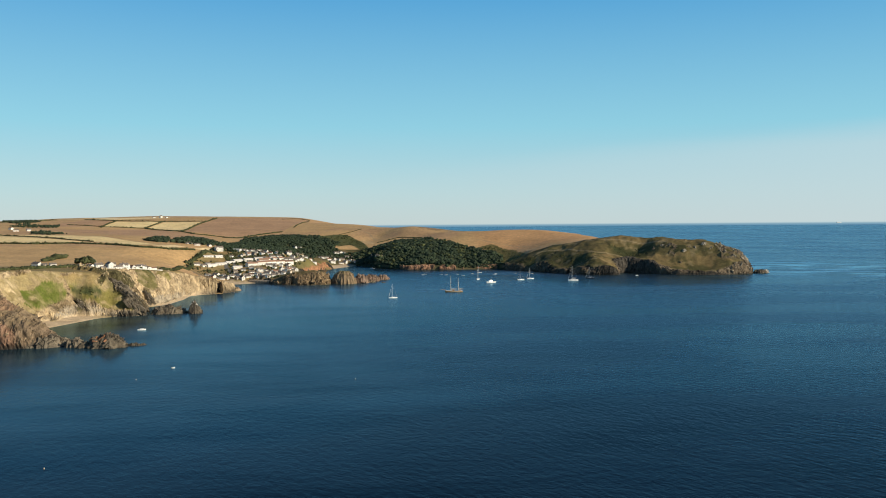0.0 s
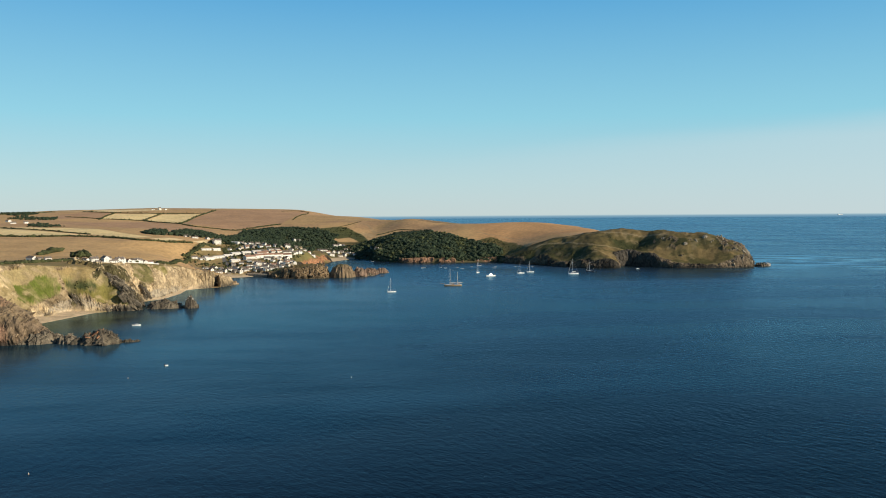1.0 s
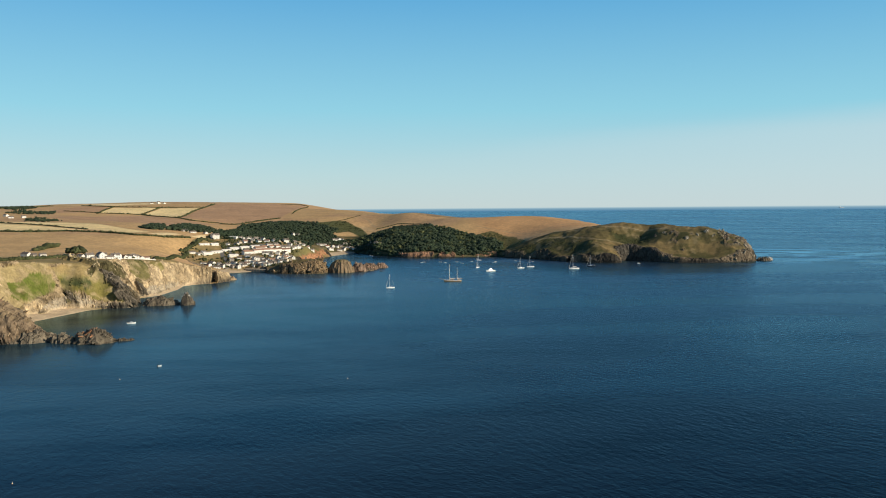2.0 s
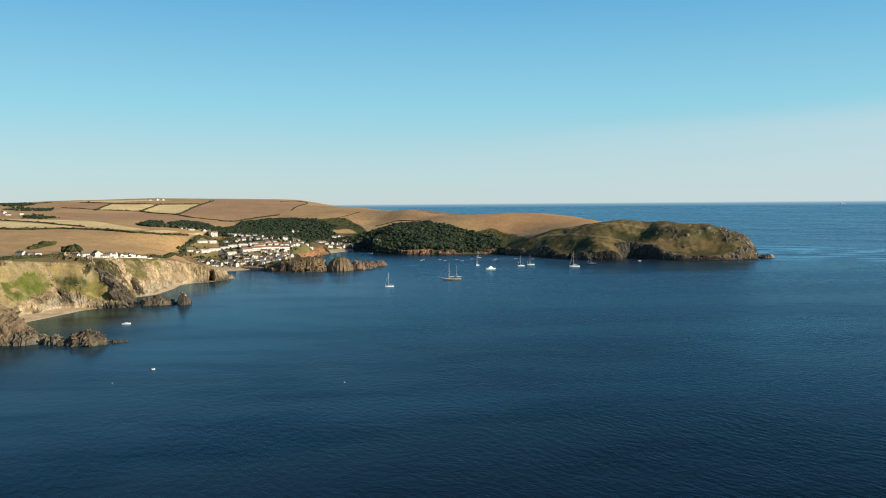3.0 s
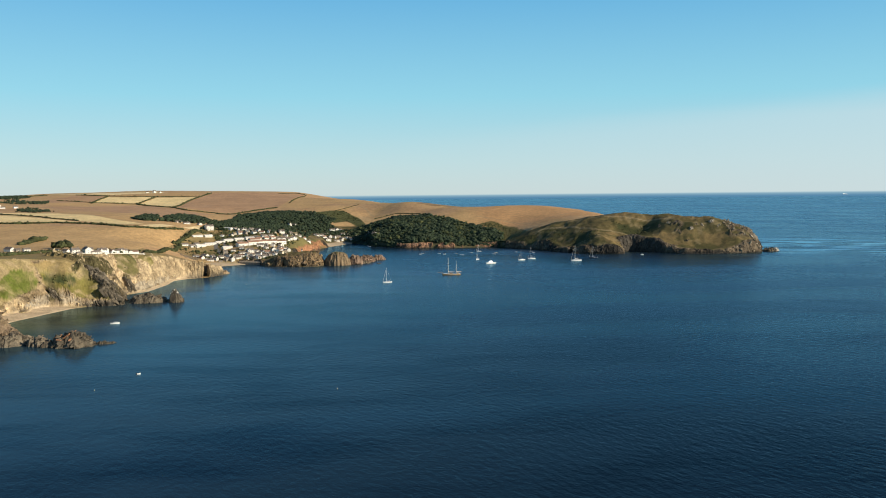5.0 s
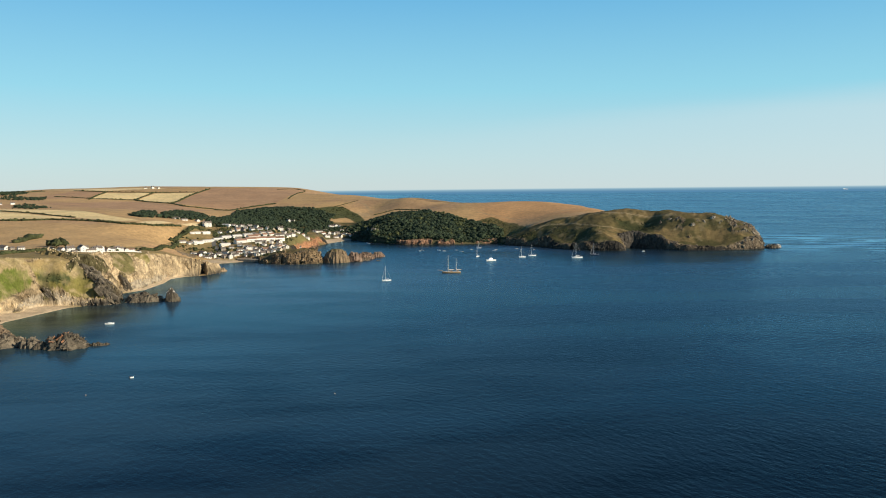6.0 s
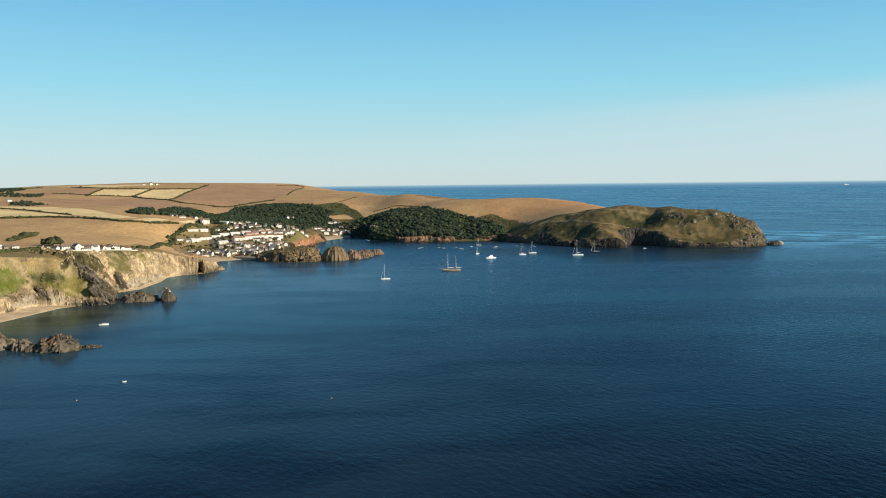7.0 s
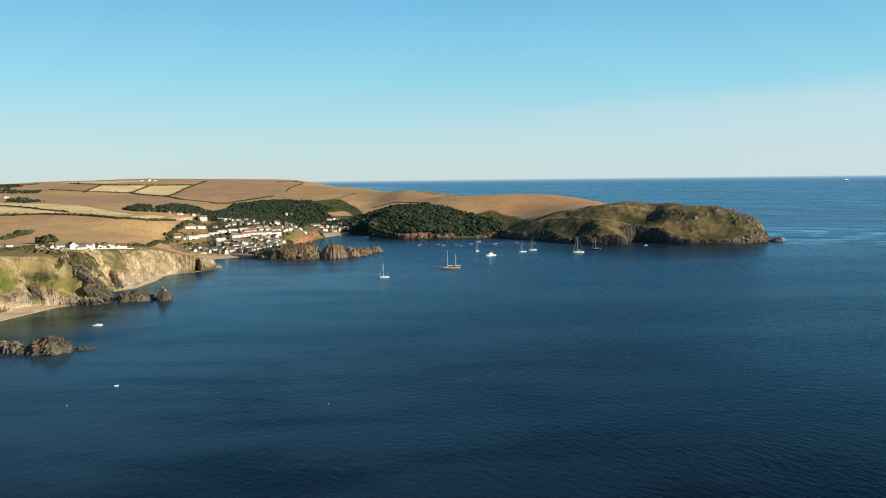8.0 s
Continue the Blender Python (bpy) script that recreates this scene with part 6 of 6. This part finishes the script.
# cars by the beach
def car(paint, label):
    c = new("car")
    b = bmesh.new()
    box(b, -2.1, -0.85, 0.3, 2.1, 0.85, 0.95)
    bmesh.ops.bevel(b, geom=list(b.edges), offset=0.12, segments=2, affect="EDGES")
    part("body", b, paint, c)
    b = bmesh.new()
    bmesh.ops.create_cone(b, cap_ends=True, segments=4, radius1=1.35, radius2=0.95, depth=0.55, matrix=pose(0, 0, 1.2, 0, 0, 45))
    bmesh.ops.scale(b, vec=(1.35, 0.78, 1), verts=b.verts)
    part("cabin", b, GLASS, c)
    for x in (-1.3, 1.3):
        for y in (-0.8, 0.8):
            b = bmesh.new()
            bmesh.ops.create_cone(b, cap_ends=True, segments=12, radius1=0.32, radius2=0.32, depth=0.2, matrix=pose(x, y, 0.32, 90))
            part("wheel", b, RUBBER, c)
    return tagged(c, label, "car", group="cars parked by the beach")


cars = [car(p, l) for p, l in zip(CAR_PAINTS, ("white car parked by the beach", "silver car parked by the beach", "dark car parked by the beach", "red car parked by the beach"))]
rng = random.Random(5)
spots = [(-262 + 2.7 * i, 1153 + 1.5 * i + 7 * row) for row in range(2) for i in range(11)]
for i, (x, y) in enumerate(spots):
    m = pose(x, y, ground_at(x, y) + 0.02, 0, 0, 115 + rng.uniform(-8, 8))
    if i < 4:
        cars[i].matrix_world = m
    elif rng.random() < 0.85:
        copy_thing(cars[rng.randrange(4)], m)

# ---------------------------------------------------------------- boats; bow to +x, waterline at z = 0

def hull_mesh(length, beam, freeboard, sheer=0.25, stern=0.7, draft=0.6):
    """A lofted hull with a raked bow, open at no side; deck included."""
    bm, rows, n = bmesh.new(), [], 14
    for i in range(n + 1):
        t = i / n
        half = beam / 2 * min(1.0, (stern + (1 - stern) * min(1, t / 0.4))) * (1 - max(0, (t - 0.45) / 0.55) ** 2.2)
        half = max(half, 0.03)
        top = freeboard * (1 + sheer * (2 * t - 0.7) ** 2)
        x = -length / 2 + length * t
        rake = 0.12 * length * max(0, t - 0.75)
        section = [(half, top, 0), (half * 0.96, top * 0.45, 0.4), (half * 0.8, -0.02, 0.8), (half * 0.35, -draft * 0.8, 1), (0, -draft, 1)]
        ring = [(x - rake * k, y, z) for y, z, k in section] + [(x - rake * k, -y, z) for y, z, k in section[-2::-1]]
        rows.append([bm.verts.new(p) for p in ring])
    for a, b in zip(rows, rows[1:]):
        for i in range(len(a) - 1):
            bm.faces.new((a[i], a[i + 1], b[i + 1], b[i]))
    bm.faces.new(rows[0]), bm.faces.new(rows[-1])
    bmesh.ops.recalc_face_normals(bm, faces=bm.faces)
    return bm


def deck_mesh(length, beam, freeboard, sheer=0.25, stern=0.7):
    bm, rows, n = bmesh.new(), [], 14
    for i in range(n + 1):
        t = i / n
        half = max(beam / 2 * min(1.0, (stern + (1 - stern) * min(1, t / 0.4))) * (1 - max(0, (t - 0.45) / 0.55) ** 2.2) - 0.02, 0.02)
        top = freeboard * (1 + sheer * (2 * t - 0.7) ** 2) - 0.06
        x = -length / 2 + length * t
        rows.append([bm.verts.new((x, half, top)), bm.verts.new((x, 0, top + 0.05)), bm.verts.new((x, -half, top))])
    for a, b in zip(rows, rows[1:]):
        for i in range(2):
            bm.faces.new((a[i], a[i + 1], b[i + 1], b[i]))
    bmesh.ops.recalc_face_normals(bm, faces=bm.faces)
    return bm


def rod(bm, a, b, r, r2=None):
    a, b = Vector(a), Vector(b)
    m = Matrix.Translation((a + b) / 2) @ (b - a).to_track_quat("Z", "Y").to_matrix().to_4x4()
    bmesh.ops.create_cone(bm, cap_ends=True, segments=8, radius1=r, radius2=r if r2 is None else r2, depth=(b - a).length, matrix=m)


def cabin_mesh(x0, x1, half, z0, z1, taper=0.8):
    bm = bmesh.new()
    box(bm, x0, -half, z0, x1, half, z1)
    for v in bm.verts:
        if v.co.z > (z0 + z1) / 2:
            v.co.y *= taper
            v.co.x = (x0 + x1) / 2 + (v.co.x - (x0 + x1) / 2) * (0.5 + taper / 2)
    bmesh.ops.bevel(bm, geom=list(bm.edges), offset=0.08, segments=2, affect="EDGES")
    return bm


def yacht(x, y, length, mast, turn, label, hull=None, cover=None):
    hull, cover = hull or HULL_WHITE, cover or SAIL_COVER
    b = new("sailing_yacht")
    b.matrix_world = pose(x, y, 0, 0, 0, turn)
    beam, fb = length * 0.31, length * 0.095
    part("hull", hull_mesh(length, beam, fb), hull, b, flat=False)
    part("deck", deck_mesh(length, beam, fb), HULL_WHITE, b)
    cabin = part("cabin", cabin_mesh(-length * 0.12, length * 0.22, beam * 0.28, fb * 0.9, fb + length * 0.045), HULL_WHITE, b)
    g = bmesh.new()
    for s in (-1, 1):
        box(g, -length * 0.08, s * beam * 0.262 - 0.03, fb + 0.1, length * 0.16, s * beam * 0.262 + 0.03, fb + length * 0.032)
    part("cabin_window", g, GLASS, cabin)
    mx, foot = length * 0.08, fb
    m = bmesh.new()
    rod(m, (mx, 0, foot), (mx, 0, mast), 0.14, 0.09)
    pole = part("mast", m, SPAR, b)
    m = bmesh.new()
    for k in (0.45, 0.72):
        rod(m, (mx, -beam * 0.3, mast * k), (mx, beam * 0.3, mast * k), 0.035)
    part("spreader", m, SPAR, pole)
    m = bmesh.new()
    rod(m, (mx, 0, foot + length * 0.12), (mx - length * 0.36, 0, foot + length * 0.12), 0.08)
    boom = part("boom", m, SPAR, b)
    m = bmesh.new()
    rod(m, (mx - 0.1, 0, foot + length * 0.135), (mx - length * 0.34, 0, foot + length * 0.135), 0.26, 0.16)
    part("furled_mainsail", m, cover, boom, "mainsail furled in its cover")
    m = bmesh.new()
    rod(m, (length * 0.47, 0, fb * 1.3), (mx, 0, mast * 0.97), 0.11, 0.03)
    part("furled_jib", m, SAILCLOTH, b, "pale rolled headsail on the forestay")
    for name, ends in (("backstay", [((-length * 0.49, 0, fb), (mx, 0, mast))]), ("shroud", [((mx, beam * 0.46, fb), (mx, 0, mast * 0.9))]), ("shroud", [((mx, -beam * 0.46, fb), (mx, 0, mast * 0.9))])):
        m = bmesh.new()
        for a, c in ends:
            rod(m, a, c, 0.022)
        part(name, m, SPAR, b)
    m = bmesh.new()
    for i in range(7):
        t = -0.45 + 0.9 * i / 6
        w = beam / 2 * (1 - max(0, (t + 0.05) / 0.55) ** 2.2) * 0.93
        for s in (-1, 1):
            rod(m, (t * length, s * w, fb), (t * length, s * w, fb + 0.65), 0.018)
    part("stanchions", m, SPAR, b)
    return tagged(b, label, "boat", group="boats at anchor in the bay")


def ketch(x, y, turn):
    b = new("gaff_ketch")
    b.matrix_world = pose(x, y, 0, 0, 0, turn)
    L, beam, fb = 21.0, 5.2, 1.15
    part("hull", hull_mesh(L, beam, fb, 0.4, 0.6, 0.9), HULL_WOOD, b, "varnished timber hull", flat=False)
    part("deck", deck_mesh(L, beam, fb, 0.4, 0.6), DECK, b)
    m = bmesh.new()
    for s in (-1, 1):
        for i in range(12):
            t0, t1 = i / 12, (i + 1) / 12
            pts = []
            for t in (t0, t1):
                half = beam / 2 * min(1.0, 0.6 + 0.4 * min(1, t / 0.4)) * (1 - max(0, (t - 0.45) / 0.55) ** 2.2)
                pts.append((-L / 2 + L * t, s * half, fb * (1 + 0.4 * (2 * t - 0.7) ** 2) + 0.05))
            rod(m, pts[0], pts[1], 0.14)
    part("bulwark_rail", m, HULL_WHITE, b, "white painted rail")
    m = bmesh.new()
    rod(m, (L * 0.44, 0, 2.3), (L * 0.44 + 6.5, 0, 3.3), 0.2, 0.12)
    part("bowsprit", m, HULL_WOOD, b)
    for x0, top in ((3.4, 20.0), (-5.6, 16.5)):
        m = bmesh.new()
        rod(m, (x0, 0, fb), (x0, 0, top), 0.24, 0.12)
        pole = part("mast", m, CREAM_SPAR, b, "cream painted mast")
        m = bmesh.new()
        rod(m, (x0, -1.0, top * 0.6), (x0, 1.0, top * 0.6), 0.07)
        part("crosstree", m, HULL_WOOD, pole)
        reach = 7.4 if x0 > 0 else 6.4
        m = bmesh.new()
        rod(m, (x0 - 0.2, 0, 3.1), (x0 - reach, 0, 3.3), 0.14)
        boom = part("boom", m, HULL_WOOD, b)
        m = bmesh.new()
        rod(m, (x0 - 0.3, 0, 3.45), (x0 - reach + 0.6, 0, 3.55), 0.36, 0.22)
        part("furled_sail", m, SAILCLOTH, boom, "pale sail stowed on the boom")
        for s in (-1, 1):
            for dx in (-0.8, 0.6):
                m = bmesh.new()
                rod(m, (x0 + dx, s * beam * 0.48, fb), (x0, 0, top * 0.85), 0.02)
                part("shroud", m, SPAR, b)
    for a, c in (((L * 0.44 + 6.2, 0, 3.2), (3.4, 0, 19.4)), ((L * 0.44, 0, 2.4), (3.4, 0, 15.0)), ((3.4, 0, 19.6), (-5.6, 0, 16.2)), ((-L / 2, 0, 2.4), (-5.6, 0, 16.2))):
        m = bmesh.new()
        rod(m, a, c, 0.014)
        part("stay", m, SPAR, b)
    for x0, x1, z in ((-1.5, 1.8, 2.35), (-8.4, -6.6, 2.5)):
        house_ = part("deckhouse", cabin_mesh(x0, x1, 1.0, 1.4, z), HULL_WOOD, b)
        g = bmesh.new()
        box(g, x0 + 0.4, -0.97, 1.75, x1 - 0.4, 0.97, 2.1)
        part("cabin_window", g, GLASS, house_)
    return tagged(b, "two-masted wooden ketch at anchor with sails stowed", "boat", group="boats at anchor in the bay")


def motor_cruiser(x, y, length, turn, label, tall=1.0):
    b = new("motor_cruiser")
    b.matrix_world = pose(x, y, 0, 0, 0, turn)
    beam, fb = length * 0.3, length * 0.11
    part("hull", hull_mesh(length, beam, fb, 0.35, 0.9), HULL_WHITE, b, flat=False)
    part("deck", deck_mesh(length, beam, fb, 0.35, 0.9), DECK, b)
    low = part("cabin", cabin_mesh(-length * 0.2, length * 0.22, beam * 0.4, fb * 0.9, fb + length * 0.11 * tall, 0.78), HULL_WHITE, b)
    g = bmesh.new()
    box(g, -length * 0.16, -beam * 0.37, fb + length * 0.04 * tall, length * 0.175, beam * 0.37, fb + length * 0.08 * tall)
    part("cabin_window", g, GLASS, low)
    if length > 9:
        part("flybridge", cabin_mesh(-length * 0.14, length * 0.08, beam * 0.3, fb + length * 0.105, fb + length * 0.17, 0.85), HULL_WHITE, b)
        m = bmesh.new()
        rod(m, (-length * 0.05, 0, fb + length * 0.16), (-length * 0.07, 0, fb + length * 0.42), 0.07, 0.04)
        part("radar_mast", m, SPAR, b)
    m = bmesh.new()
    for i in range(6):
        t = 0.05 + 0.42 * i / 5
        w = beam / 2 * (1 - max(0, (t - 0.05) / 0.5) ** 2.2) * 0.9
        for s in (-1, 1):
            rod(m, (t * length, s * w, fb), (t * length, s * w, fb + 0.7), 0.02)
    part("bow_rail", m, SPAR, b)
    return tagged(b, label, "boat", group="boats at anchor in the bay")


def dinghy(x, y, length, turn, label, hull=None):
    b = new("dinghy")
    b.matrix_world = pose(x, y, 0, 0, 0, turn)
    part("hull", hull_mesh(length, length * 0.38, 0.55, 0.3, 0.85, 0.2), hull or HULL_WHITE, b, flat=False)
    for k in (-0.2, 0.12):
        s = bmesh.new()
        box(s, k * length - 0.15, -length * 0.17, 0.52, k * length + 0.15, length * 0.17, 0.6)
        part("thwart", s, DECK, b)
    m = bmesh.new()
    box(m, -length / 2 - 0.35, -0.16, -0.1, -length / 2 - 0.02, 0.16, 0.95)
    bmesh.ops.bevel(m, geom=list(m.edges), offset=0.06, segments=2, affect="EDGES")
    part("outboard_motor", m, RUBBER, b)
    return tagged(b, label, "boat", group="small boats on moorings")


yacht(-6, 919, 10.2, 15.5, 205, "white sailing yacht with bare mast at anchor")
ketch(65, 995, 184)
yacht(113, 1209, 10.5, 14.5, 245, "small white yacht lying end-on at anchor")
motor_cruiser(124, 1140, 14.5, 207, "white motor cruiser with a flybridge at anchor")
yacht(172, 1191, 11.0, 15.0, 205, "white yacht with a blue sail cover at anchor")
yacht(189, 1214, 11.5, 16.0, 198, "white yacht with bare mast at anchor")
yacht(243, 1172, 15.5, 21.5, 196, "large white yacht with a tall mast at anchor", cover=SAILCLOTH)
yacht(277, 1217, 12.5, 16.5, 160, "dark-hulled yacht with a tall mast at anchor", hull=HULL_DARK)
yacht(129, 1371, 8.0, 11.0, 180, "small white yacht moored under the wooded cliff")
motor_cruiser(-197, 657, 6.4, 12, "small white motorboat anchored in the cove")
motor_cruiser(362, 1274, 5.0, 190, "small white day boat under the headland")
for px_, py_, l_, a_ in ((147, 1312, 6.0, 170), (152, 1338, 5.0, 190), (40, 1335, 4.5, 165), (36, 1322, 4.0, 200), (65, 1333, 5.0, 175), (72, 1317, 4.5, 190), (91, 1331, 4.0, 180),
                         (97, 1301, 6.0, 172), (115, 1342, 4.0, 195), (185, 1350, 4.5, 180), (-48, 1508, 5.0, 170), (-52, 1530, 4.0, 200), (210, 1335, 4.0, 175)):
    dinghy(px_, py_, l_, a_, "small white open boat on a mooring")
dinghy(-126, 480.5, 1.9, 20, "small white open boat out in the bay")


# mooring buoys
def buoy(x, y, size=0.24):
    b = new("mooring_buoy")
    b.matrix_world = pose(x, y, 0.1)
    m = bmesh.new()
    bmesh.ops.create_uvsphere(m, u_segments=14, v_segments=10, radius=size)
    part("float", m, BUOY_PAINT, b, flat=False)
    m = bmesh.new()
    bmesh.ops.create_cone(m, cap_ends=True, segments=8, radius1=0.06, radius2=0.06, depth=0.4, matrix=pose(0, 0, size + 0.1))
    part("ring", m, SPAR, b)
    return tagged(b, "small pale mooring buoy on the water", "buoy", group="mooring buoys")


for px_, py_ in ((-136, 445), (-116, 281), (-20, 440), (-150, 915), (-195, 1010)):
    buoy(px_, py_)


# a ship far out, on the horizon
ship = new("ship")
ship.matrix_world = pose(2185, 4154, 72.3, 0, 0, 20) @ Matrix.Diagonal((0.4, 0.4, 0.2, 1))
part("hull", hull_mesh(90, 14, 6, 0.2, 0.9, 3), HULL_WHITE, ship, flat=False)
b = bmesh.new()
box(b, -38, -5, 5, 12, 5, 11)
box(b, -34, -4, 11, -14, 4, 16)
part("superstructure", b, HULL_WHITE, ship)
b = bmesh.new()
rod(b, (-30, 0, 16), (-31, 0, 21), 2.2, 1.8)
part("funnel", b, HULL_DARK, ship)
tagged(ship, "white ship far out on the horizon", "ship")
